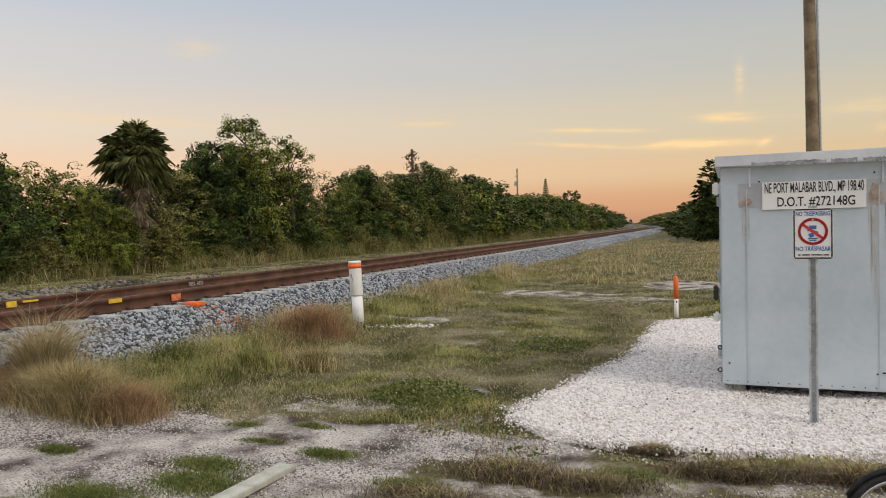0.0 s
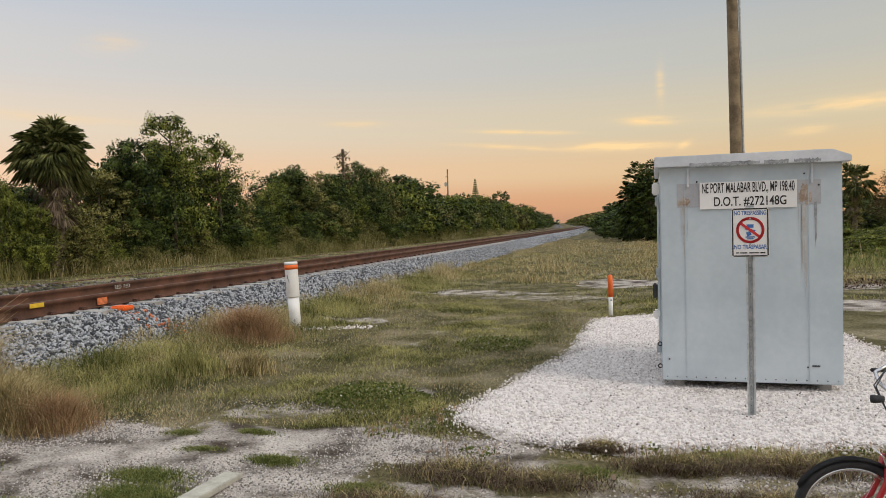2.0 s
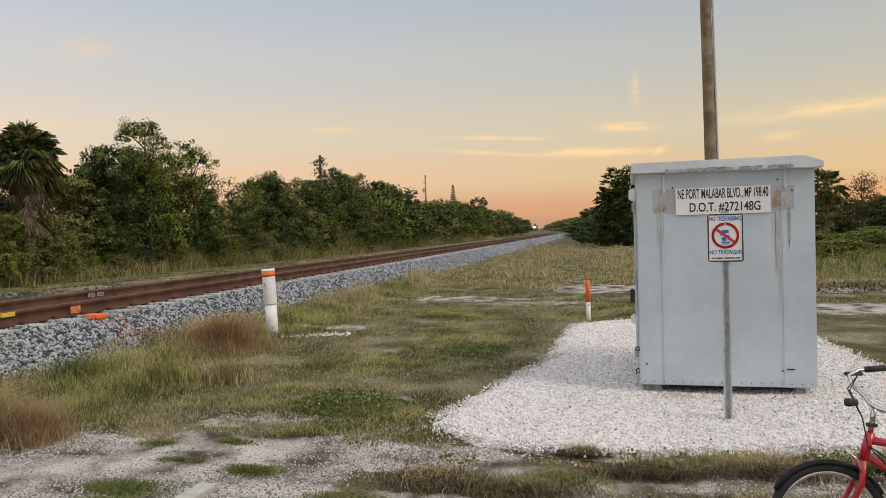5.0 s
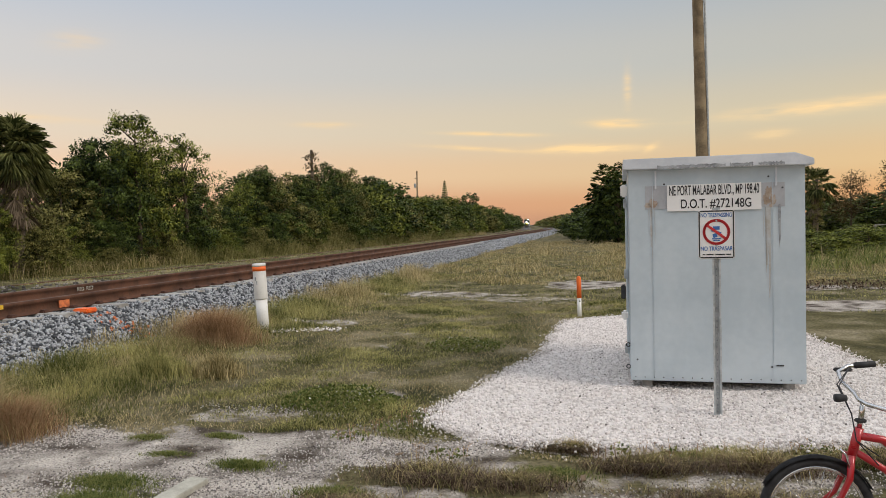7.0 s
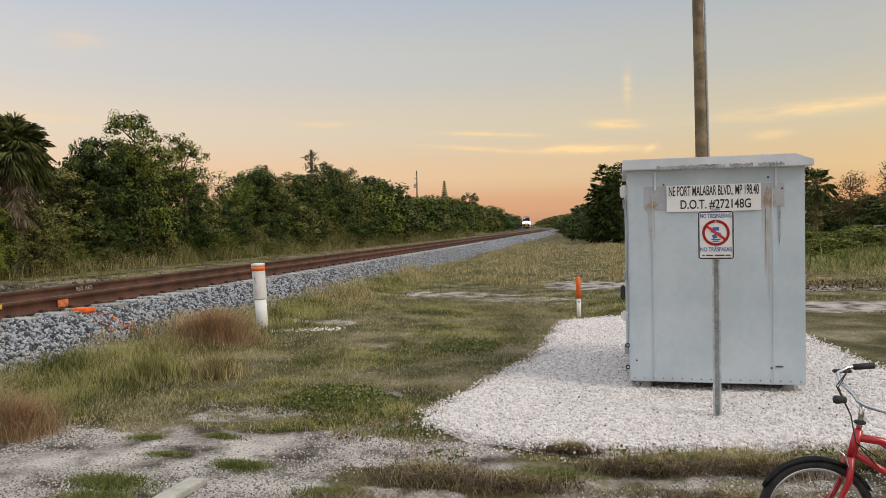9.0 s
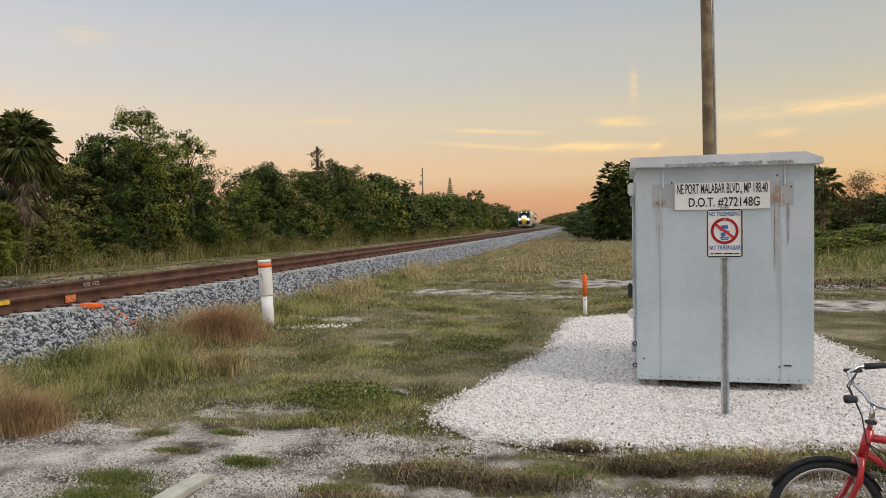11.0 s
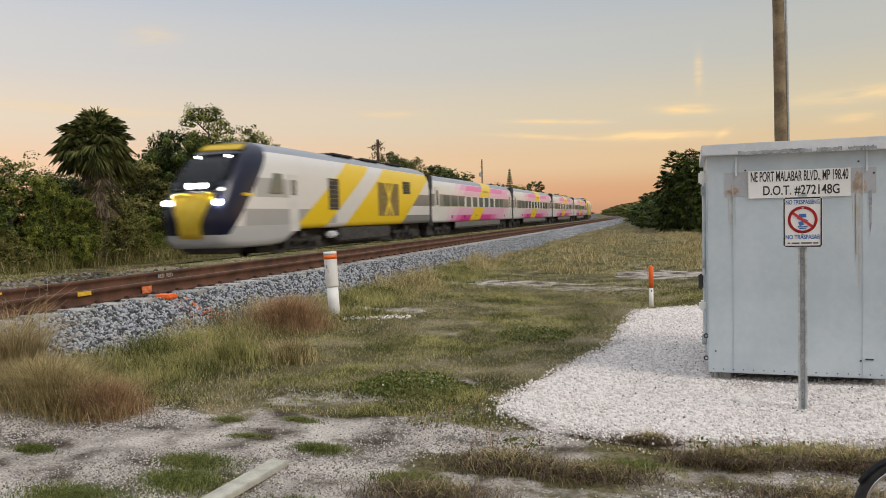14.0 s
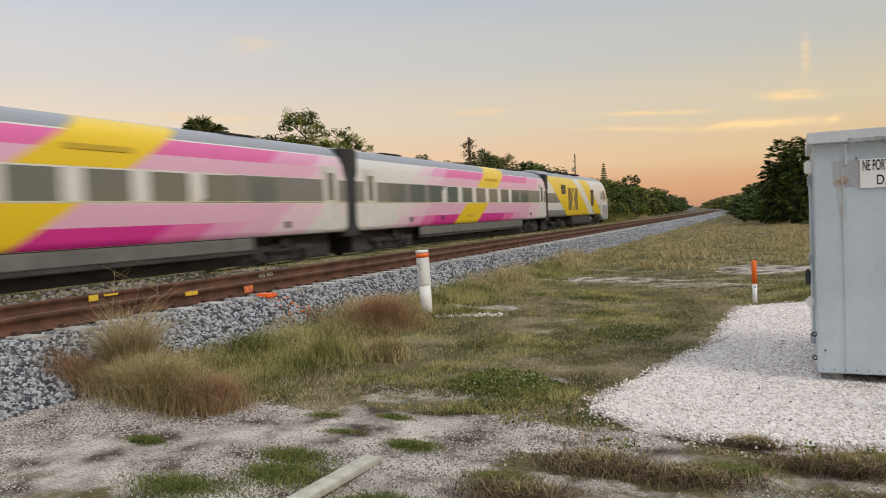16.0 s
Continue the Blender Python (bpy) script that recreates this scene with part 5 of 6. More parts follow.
def make_loco():
    """The locomotive; its nose points to local +x."""
    c = thing("locomotive", "streamlined white and yellow locomotive with dark blue face, headlights lit", "locomotive", group="train")
    h = 10.75
    zc = [(-20, 20, 0, 3.86, 9, GREY), (-20, 7.0, 0, 0.4, 0.92, (0.10, 0.10, 0.105)), (-20, -6.4, 0, 1.95, 2.62, BAND), (-20, -4.0, 0, 0.92, 1.42, (0.24, 0.24, 0.24)),
          (7.0, 9.6, 0, 2.15, 2.85, (0.42, 0.43, 0.43)), (3.0, 10.3, 0, 1.12, 1.72, (0.40, 0.405, 0.41)), (-3.7, 3.95, -1.87, 0.92, 3.84, YEL), (5.9, 8.7, -1.87, 0.92, 3.84, YEL), (6.4, 20, 0, 0, 1.12, (0.50, 0.51, 0.52)),
          (11.75, 20, -0.85, 0.84, 9, (0.005, 0.007, 0.028))]
    paint = livery("locomotive_paint", zc, WHITE, 0.28)
    body = [(-h, 0.90, 0.98, 4.2), (-h + 0.1, 0.985, 0.93, 4.28), (-h + 0.3, 1.0, 0.92, 4.30)] + [(x, 1.0, 0.92, 4.32) for x in np.linspace(-h + 1, 6.2, 12)]
    fz = [0.30, 0.45, 0.70, 1.10, 1.60, 2.20, 2.80, 3.40, 3.90, 4.20, 4.36]
    fx = [10.70, 11.15, 11.42, 11.52, 11.48, 11.22, 10.80, 10.22, 9.55, 8.95, 8.40]

    def front(z):
        return float(np.interp(z, fz, fx))

    full = PROFILE + [(-a, b) for a, b in reversed(PROFILE[1:-1])]
    n = len(full)
    bm = bmesh.new()
    rings = []
    for x, w, f, t in body:
        rings.append([bm.verts.new((x, a * w, f + (b - 0.88) / 3.22 * (t - f))) for a, b in full])
    for u, w in ((0.12, 1.0), (0.3, 0.998), (0.5, 0.985), (0.65, 0.965), (0.78, 0.93), (0.86, 0.89), (0.92, 0.84), (0.96, 0.78), (0.985, 0.70), (1.0, 0.60)):
        f, t = 0.92 - 0.56 * min(1, u * 3.0), 4.32 - 0.10 * max(0, u - 0.9) * 10
        r = []
        for a, b in full:
            z = f + (b - 0.88) / 3.22 * (t - f)
            r.append(bm.verts.new((6.2 + (front(z) - 6.2) * u, a * w, z)))
        rings.append(r)
    for r0, r1 in zip(rings, rings[1:]):
        for k in range(n):
            bm.faces.new((r0[k], r0[(k + 1) % n], r1[(k + 1) % n], r1[k])).smooth = True
    bm.faces.new(rings[0])
    last = rings[-1]
    for k in range(len(PROFILE) - 1):
        l0, l1 = last[-k] if k else last[0], last[-(k + 1)]
        q = [v for i2, v in enumerate((last[k], last[k + 1], l1, l0)) if v not in (last[k], last[k + 1], l1, l0)[:i2]]
        if len(q) > 2:
            bm.faces.new(q).smooth = True
    bmesh.ops.recalc_face_normals(bm, faces=list(bm.faces))
    part("body", bm, paint, c)

    def sag(y, z):
        """How far the rounded nose falls back at y metres from its middle."""
        return float(np.interp(abs(y), [0.86, 1.02, 1.14, 1.23, 1.31], [0.0, 0.015, 0.04, 0.08, 0.14])) * (front(z) - 6.2)

    def face_patch(name, zs, hw, material, label, lift=0.015):
        bm = bmesh.new()
        rows = [[bm.verts.new((front(z) + lift - sag(y * hw(z), z), y * hw(z), z)) for y in np.linspace(-1, 1, 11)] for z in zs]
        for r0, r1 in zip(rows, rows[1:]):
            for k in range(10):
                bm.faces.new((r0[k], r0[k + 1], r1[k + 1], r1[k])).smooth = True
        bmesh.ops.solidify(bm, geom=list(bm.faces), thickness=0.012)
        return part(name, bm, material, c, label)
    face_patch("windscreen", np.linspace(2.35, 3.72, 8), lambda z: 1.12 - 0.10 * (z - 2.35), M["windscreen"], "black raked windscreen")
    face_patch("nose_stripe", np.linspace(0.72, 2.28, 8), lambda z: 0.46 + 0.42 * max(0, (z - 1.3)) ** 0.8, M["noseyellow"], "yellow nose panel")
    face_patch("brow", np.linspace(3.86, 4.16, 4), lambda z: 0.92 - 0.2 * (z - 3.86), M["noseyellow"], "yellow roof-edge panel")
    for sy in (-1, 1):
        part("wing", boxes(((9.9, sy * 1.40, 2.22), (0.9, 0.06, 0.12)), bevel=0.02), M["noseyellow"], c, "small yellow side flash")
    def lampset(name, x, y, z, r, mat, label):
        bm = bmesh.new()
        tube(bm, [(x - 0.10, y, z), (x, y, z), (x + 0.02, y, z)], [r * 1.1, r, r * 0.7], 16)
        part(name, bm, mat, c, label)
    for y in (-0.24, 0.24):
        lampset("headlight", front(2.52) + 0.05, y, 2.52, 0.10, M["lamp"], "bright twin headlight")
    for y in (-1.0, 1.0):
        lampset("ditch_light", front(1.95) + 0.03, y, 1.95, 0.085, M["lamp"], "bright low side light")
    for y in (-0.62, 0.62):
        lampset("marker_light", front(3.60) + 0.05, y, 3.60, 0.06, M["lampsmall"], "small upper light")
    for sy in (-1, 1):
        part("cab_door", boxes(((6.9, sy * 1.502, 1.95), (0.75, 0.03, 2.2)), bevel=0.01), livery_door, c, "cab door")
        part("door_window", boxes(((6.9, sy * 1.515, 2.55), (0.42, 0.012, 0.60)), bevel=0.004), M["pane"], c)
        bm = bmesh.new()
        extrude_poly(bm, [(7.75, sy * 1.495, 2.3), (8.75, sy * 1.49, 2.3), (8.35, sy * 1.475, 3.05), (7.75, sy * 1.485, 3.05)], (0, sy * 0.03, 0))
        part("side_window", bm, M["pane"], c, "dark cab side window")
        for x, z, w, hh in ((3.2, 2.38, 1.05, 1.36), (-6.4, 2.94, 1.18, 0.68)):
            g = part("grille", boxes(((x, sy * 1.503, z), (w, 0.03, hh)), bevel=0.006), M["under"], c, "dark louvred grille")
            for k in range(7):
                part("louvre", boxes(((x, sy * 1.522, z - hh / 2 + (k + 0.5) * hh / 7), (w * 0.94, 0.014, 0.03))), M["brownlouvre"], g)
        g = part("grille", boxes(((-3.55, sy * 1.503, 2.25), (3.0, 0.03, 1.70)), bevel=0.006), M["brownlouvre"], c, "large brown radiator grille")
        for a in (-34, 34):
            bm = boxes(((0, 0, 0), (0.16, 0.02, 2.05)))
            bmesh.ops.transform(bm, matrix=Matrix.Translation((-3.55, sy * 1.524, 2.25)) @ Matrix.Rotation(radians(a), 4, "Y"), verts=list(bm.verts))
            part("grille_brace", bm, M["noseyellow"], g, "yellow crossed brace")
        part("grille_post", boxes(((-3.55, sy * 1.526, 2.25), (0.14, 0.02, 1.70))), M["noseyellow"], g)
        part("fuel_tank", boxes(((-0.6, sy * 0.95, 0.58), (6.4, 1.0, 0.66)), bevel=0.08), M["under"], c, "dark fuel tank")
        part("white_tank", boxes(((2.9, sy * 1.2, 0.62), (0.9, 0.3, 0.3)), bevel=0.08), M["roof"], c, "pale air reservoir")
    for x in (-7.0, 5.6):
        bogie(c, x, 2.7)
    # the same added block in place of shade beneath the locomotive
    part("underframe", boxes(((-0.9, 0, 0.50), (19.0, 1.7, 0.84)), bevel=0.04), M["under"], c, "dark block added in place of shade under the car")
    part("plough", boxes(((10.2, 0, 0.30), (0.9, 2.0, 0.30)), bevel=0.1), M["under"], c, "dark grey pilot plate")
    for x in (-6.5, -3.0, 0.5):
        part("roof_unit", boxes(((x, 0, 4.30), (2.4, 1.6, 0.10)), bevel=0.03), M["under"], c, "flat roof fan cover")
    part("gangway", boxes(((-h - 0.10, 0, 2.3), (0.6, 2.96, 3.2)), bevel=0.06), M["dark"], c, "black gangway bellows")
    return c


M["noseyellow"] = surf("yellow_enamel", (0.80, 0.56, 0.03), (0.88, 0.66, 0.08), 3.0, 0.5, 0.0)
M["skirt"] = surf("dark_grey_skirt_paint", (0.12, 0.12, 0.115), (0.19, 0.185, 0.18), 3.0, 0.5, 0.05)
M["brownlouvre"] = surf("brown_louvres", (0.16, 0.11, 0.03), (0.30, 0.21, 0.06), 5.0, 0.6, 0.1)
M["fadedprint"] = surf("faded_brown_print", (0.50, 0.34, 0.03), (0.68, 0.47, 0.04), 9.0, 0.5, 0.0)
M["trim"] = surf("pale_yellow_trim", (0.62, 0.60, 0.32), (0.75, 0.72, 0.45), 3.0, 0.4, 0.0)
livery_door = surf("off_white_door", (0.60, 0.60, 0.58), (0.72, 0.71, 0.69), 2.0, 0.35, 0.0)
LOCO = make_loco()
COACH = make_coach()
TRAIN = [(LOCO, -10.8, 180)]
for k in range(4):
    TRAIN.append((COACH if k == 0 else copy_thing(COACH, pose(0, 0, 0)), 13.0 + 26.0 * k, 180))
TRAIN.append((copy_thing(LOCO, pose(0, 0, 0)), 104.0 + 10.8, 0))
TRAIN[-1][0]["label"] = "streamlined white and yellow locomotive pushing at the rear"


def motions():
    """The whole train runs at a steady 49.2 m/s along the far track."""
    for car, back, turn in TRAIN:
        rows = []
        for i in range(0, 33):
            t = 0.5 * i
            s = 43.8 + 49.2 * (14.0 - t) + back
            x, y = at(TRAIN_O, s)
            rows.append((t, pose(x, y, TRAIN_Z + DROP, 0, 0, 90 - math.degrees(heading(s)) + turn)))
        walk(car, rows)


# ---- plants ----
def crown_arrays(blobs, clumps, per, leaf, rough=0.30, droop=0.3):
    """Leaves in clumps over and inside a few ellipsoids (centre, radii)."""
    vol = np.array([r[0] * r[1] + r[1] * r[2] + r[0] * r[2] for _, r in blobs])
    pick = rng.choice(len(blobs), clumps, p=vol / vol.sum())
    c = np.array([b[0] for b in blobs], float)[pick]
    r = np.array([b[1] for b in blobs], float)[pick]
    d = rng.normal(size=(clumps, 3))
    d /= np.linalg.norm(d, axis=1)[:, None]
    u = rng.uniform(0.55, 1.08, clumps)
    cc = c + d * r * u[:, None]
    cc[:, 2] = np.maximum(cc[:, 2], 0.15)
    sz = rough * rng.uniform(0.6, 1.5, clumps)
    e = rng.normal(size=(clumps * per, 3))
    e /= np.linalg.norm(e, axis=1)[:, None]
    p = np.repeat(cc, per, 0) + e * np.repeat(sz, per)[:, None] * rng.uniform(0.75, 1.25, clumps * per)[:, None] * np.array([1.1, 1.1, 0.8])
    p[:, 2] = np.maximum(p[:, 2], 0.03)
    return leaf_cards(p, leaf, droop, e * 1.0 + np.repeat(d, per, 0) * 0.5 + np.array([0, 0, 0.25]))


def trunk_mesh(limbs):
    bm = bmesh.new()
    for pts, r0, r1 in limbs:
        tube(bm, pts, list(np.linspace(r0, r1, len(pts))), 8)
    return bm


def tree(name, label, category, blobs, limbs, clumps, per, leaf, mat, rough=0.3, droop=0.3, bark="bark", group="trackside trees"):
    t = thing(name, label, category, group=group)
    part("trunk", trunk_mesh(limbs), M[bark], t)
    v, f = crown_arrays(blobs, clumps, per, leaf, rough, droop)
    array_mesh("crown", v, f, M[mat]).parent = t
    return t


def put(ob, x, y, turn=0.0, sx=1.0, sz=1.0, z=0.0):
    ob.matrix_world = pose(x, y, z, 0, 0, turn) @ Matrix.Diagonal((sx, sx, sz, 1))
    return ob


def put_copy(ob, x, y, turn=0.0, sx=1.0, sz=1.0, z=0.0):
    c = copy_thing(ob, pose(x, y, z, 0, 0, turn))
    c.matrix_basis = pose(x, y, z, 0, 0, turn) @ Matrix.Diagonal((sx, sx, sz, 1))
    return c


def fan_frond(v, f, base, d, length, droop, leaflets=26, spread=250):
    """A palm fan: a stalk and narrow leaflets that spread from its end."""
    d = np.array(d, float) / np.linalg.norm(d)
    side = np.cross(d, (0, 0, 1.0))
    side /= np.linalg.norm(side) + 1e-9
    up = np.cross(side, d)
    hub = np.array(base) + d * length * 0.62 - np.array([0, 0, droop * length * 0.16])
    def quad(a, b, c, e):
        i = len(v)
        v.extend([a, b, c, e])
        f.extend([(i, i + 1, i + 2), (i, i + 2, i + 3)])
    w = side * 0.018
    quad(np.array(base) - w, np.array(base) + w, hub + w, hub - w)
    for k in range(leaflets):
        a = radians(-spread / 2 + spread * k / (leaflets - 1)) + random.uniform(-0.05, 0.05)
        L = length * 0.52 * (0.75 + 0.25 * math.cos(a)) * random.uniform(0.85, 1.1)
        e = d * math.cos(a) + side * math.sin(a) + up * random.uniform(-0.12, 0.18)
        e /= np.linalg.norm(e)
        s2 = np.cross(e, up)
        s2 /= np.linalg.norm(s2) + 1e-9
        m1 = hub + e * L * 0.55 - np.array([0, 0, droop * L * 0.12])
        tip = hub + e * L * 0.95 - np.array([0, 0, droop * L * 0.55])
        i = len(v)
        v.extend([hub, m1 + s2 * 0.020, tip, m1 - s2 * 0.020])
        f.extend([(i, i + 1, i + 2), (i, i + 2, i + 3)])


def palm(label, h, trunk_r, fronds=46, size=1.5, skirt=60, vines=True, group="palms"):
    t = thing("cabbage_palm", label, "palm", group=group)
    bm = bmesh.new()
    zs = np.linspace(-0.2, h, 12)
    tube(bm, [(0.08 * math.sin(z * 0.6), 0.05 * math.sin(z), z) for z in zs], [trunk_r * random.uniform(0.9, 1.12) for _ in zs], 12)
    part("trunk", bm, M["palmbark"], t)
    v, f = [], []
    for k in range(fronds):
        a = k * 2.399
        e = radians(80 - 130 * (k / fronds) ** 0.85 + random.uniform(-14, 14))
        d = (math.cos(a) * math.cos(e), math.sin(a) * math.cos(e), math.sin(e))
        fan_frond(v, f, (0, 0, h - 0.25 + 0.3 * random.random()), d, size * random.uniform(0.75, 1.2), 0.6 + 0.7 * (k / fronds))
    array_mesh("crown", np.array(v), np.array(f), M["frond"]).parent = t
    if vines:
        vv, ff = crown_arrays([((0, 0, h * (0.12 + 0.17 * j)), (trunk_r + 0.45 - 0.04 * j, trunk_r + 0.45 - 0.04 * j, h * 0.12)) for j in range(5)], 150, 26, 0.10, 0.16, 0.6)
        iv = array_mesh("vines", vv, ff, M["leafolive"])
        iv.parent = t
        iv["label"] = "green vines climbing the trunk"
    if skirt:
        v, f = [], []
        for k in range(skirt):
            a = k * 2.399
            z = h - 0.3 - 2.2 * (k / skirt)
            q = random.uniform(0.1, 0.7)
            d = (math.cos(a) * q, math.sin(a) * q, -1.0)
            fan_frond(v, f, (math.cos(a) * trunk_r, math.sin(a) * trunk_r, z), d, size * random.uniform(0.45, 0.95), 0.3, 12, 90)
        ob = array_mesh("dead_fronds", np.array(v), np.array(f), M["deadfrond"])
        ob.parent = t
        ob["label"] = "hanging skirt of dead brown fronds"
    return t


def edge(s):
    """Where the brush beyond the tracks begins."""
    return np.interp(s, [20, 30, 45, 60, 90], [-23.7, -23.0, -21.8, -20.9, -20.4])


def make_trees():
    lab = {"leaf": "dense green subtropical shrub overgrown with vines", "leafdark": "dense dark green tree with foliage to the ground", "leafolive": "olive green bush tangled with vines"}
    kinds, coarse = [], []
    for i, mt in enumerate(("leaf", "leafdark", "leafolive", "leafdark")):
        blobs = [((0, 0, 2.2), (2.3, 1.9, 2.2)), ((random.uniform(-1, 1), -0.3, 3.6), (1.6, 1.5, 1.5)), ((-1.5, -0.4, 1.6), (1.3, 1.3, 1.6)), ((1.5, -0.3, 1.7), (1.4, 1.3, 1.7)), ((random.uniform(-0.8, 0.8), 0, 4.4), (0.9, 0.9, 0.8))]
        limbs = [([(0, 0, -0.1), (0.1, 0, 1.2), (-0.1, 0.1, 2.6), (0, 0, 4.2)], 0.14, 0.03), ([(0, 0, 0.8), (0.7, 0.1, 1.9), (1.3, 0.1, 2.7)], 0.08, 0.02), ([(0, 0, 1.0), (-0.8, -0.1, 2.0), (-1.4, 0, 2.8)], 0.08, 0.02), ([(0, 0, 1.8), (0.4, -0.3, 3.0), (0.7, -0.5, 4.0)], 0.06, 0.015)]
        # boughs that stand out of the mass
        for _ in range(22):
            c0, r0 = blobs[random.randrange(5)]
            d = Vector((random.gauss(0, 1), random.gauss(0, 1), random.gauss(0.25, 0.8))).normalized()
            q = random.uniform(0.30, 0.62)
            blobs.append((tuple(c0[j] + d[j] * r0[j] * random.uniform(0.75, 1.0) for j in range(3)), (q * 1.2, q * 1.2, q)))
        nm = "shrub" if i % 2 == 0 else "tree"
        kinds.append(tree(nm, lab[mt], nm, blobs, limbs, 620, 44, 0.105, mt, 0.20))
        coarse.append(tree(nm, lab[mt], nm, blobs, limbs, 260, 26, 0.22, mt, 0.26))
    used = set()

    def place(k, o, s, h, wide=1.0):
        x, y = at(o, s)
        sz, sx = h / 5.1, wide
        t = random.uniform(-180, 180) if wide < 1.5 else random.uniform(-40, 40)
        near = 12 < s < 72 and -28.0 < o < -20
        ob = (kinds if near else coarse)[k]
        if ob not in used:
            used.add(ob)
            put(ob, x, y, t, sx, sz)
        else:
            put_copy(ob, x, y, t, sx, sz)

    front = [(8, 4.6), (12, 4.4), (15.5, 4.9), (19.0, 4.9), (22.3, 4.6), (24.8, 3.7), (29.6, 4.6), (32.4, 6.3), (35.5, 6.5), (38.6, 5.6), (41.2, 4.6), (44.2, 3.3), (47.2, 5.4), (49.8, 6.1), (52.6, 5.9), (56.4, 6.1), (59.8, 5.6), (63.0, 6.0), (67.4, 7.3),
             (71.0, 6.4), (75.0, 6.6), (79.2, 7.0), (83.5, 6.2), (88.0, 5.6), (93.5, 5.7), (99.0, 5.6), (104.5, 6.0), (110.0, 6.3), (116.5, 6.5), (123.0, 6.2), (130.0, 6.0), (138.0, 6.0), (147.0, 6.1), (156.0, 6.2), (166.0, 6.1), (177.0, 6.2), (189.0, 6.0), (203.0, 6.8)]
    for i, (s, h) in enumerate(front):
        far = (float(edge(s)) - 3.7 + random.uniform(-0.6, 0.6)) / -24.0
        place(i % 4, -24.0 * far, s * far, 1.8 + (h - 1.8) * far, (0.92 + 0.012 * min(s, 60) * random.uniform(0.6, 1.0)) * (0.62 if 40 < s < 48 else 1.0))
        if s < 120:
            place((i + 2) % 4, float(edge(s)) - 2.1 + random.uniform(-0.4, 0.4), s * 1.04 + random.uniform(-1, 1), h * random.uniform(0.34, 0.5), 0.6)
        place((i + 1) % 4, -30.0 + random.uniform(-1, 1), s + 1.8 + 0.04 * s, h * (0.5 if 47 < s < 54 else 0.93), 1.15)
    for s in range(215, 620, 26):
        place(int(s) % 4, -25.5, s, random.uniform(5.4, 6.4), 3.0)
        place(int(s + 1) % 4, -1.5, s, random.uniform(3.8, 5.2), 3.0)
    # the right-hand side of the tracks, far off
    for o, s, h, w in ((-1.6, 98, 3.0, 1.0), (-0.8, 76, 2.5, 1.1), (-2.0, 90, 2.8, 1.2), (0.2, 70, 2.4, 0.8), (0.8, 104, 4.2, 1.2), (1.6, 86, 3.4, 1.1), (-1.0, 120, 4.6, 1.4), (2.8, 92, 4.6, 1.4), (-1.5, 145, 5.0, 1.7), (3.0, 130, 5.5, 1.7), (-1.2, 175, 5.5, 2.0), (4.0, 78, 4.0, 1.3), (7.0, 84, 5.0, 1.5), (12, 92, 5.0, 1.8)):
        place(1 if h > 4 else 3, o, s, h, w)
    for k, s in enumerate(range(13, 120, 5)):
        place(2 if k % 3 else 0, float(edge(s)) - 1.3 + random.uniform(-0.3, 0.3), s + random.uniform(-1, 1), random.uniform(1.0, 2.2), random.uniform(0.28, 0.5))
    for x, y, h in ((16.5, 33, 0.9), (19.5, 37, 1.1), (23.0, 40, 1.2), (26.5, 44, 1.2), (22.0, 46, 1.3), (28.0, 50, 1.3), (31.0, 47, 1.2), (18.0, 41, 1.0), (33.5, 53, 1.2), (25.0, 36, 0.9)):
        put_copy(coarse[0], x, y, 40 * x, 0.5 + 0.02 * (x - 16), h / 5.1)
    # taller open trees above the hedge
    for k, (o, s, h, spread, lab2) in enumerate(((-24.5, 36.2, 8.2, 1.45, "tall tree with an open airy crown above the hedge"), (-24.2, 40.4, 7.55, 1.15, "slender tree with a thin see-through crown"), (-25.0, 66.0, 7.9, 1.7, "rounded dark tree above the hedge"), (-25.0, 81.0, 7.7, 2.3, "broad rounded dark tree above the hedge"), (-27.0, 172.0, 9.6, 2.2, "tall dark tree at the far end of the hedge"))):
        x, y = at(o, s)
        top = [((0, 0, h - spread * 0.75), (spread, spread, spread * 0.75)), ((spread * 0.7, 0.2, h - spread * 1.5), (spread * 0.8, spread * 0.8, spread * 0.6)), ((-spread * 0.6, 0, h - spread * 1.7), (spread * 0.7, spread * 0.7, spread * 0.6)), ((0, 0, h - spread * 2.4), (spread * 0.9, spread * 0.9, spread * 0.7))]
        if k < 2:
            # sprays of leaves at the ends of rising boughs, with sky between them
            top = [((spread * random.uniform(-0.9, 0.9), spread * random.uniform(-0.7, 0.7), h - spread * random.uniform(0.25, 2.2)), (0.62, 0.62, 0.46)) for _ in range(14 if k == 0 else 9)] + [((0, 0, h - 0.35), (0.5, 0.5, 0.4)), ((0, 0, h - spread * 2.5), (spread * 0.9, spread * 0.9, spread * 0.7))]
        limbs = [([(0, 0, -0.1), (0.1, 0, h * 0.4), (-0.1, 0, h * 0.7), (0, 0, h * 0.95)], 0.16, 0.02)] + [([(0, 0, h * (0.5 + 0.08 * j)), (spread * 0.45 * math.cos(j * 2.4), spread * 0.45 * math.sin(j * 2.4), h * (0.58 + 0.08 * j)), (spread * 0.9 * math.cos(j * 2.4), spread * 0.9 * math.sin(j * 2.4), h * (0.63 + 0.08 * j))], 0.05, 0.012) for j in range(5)]
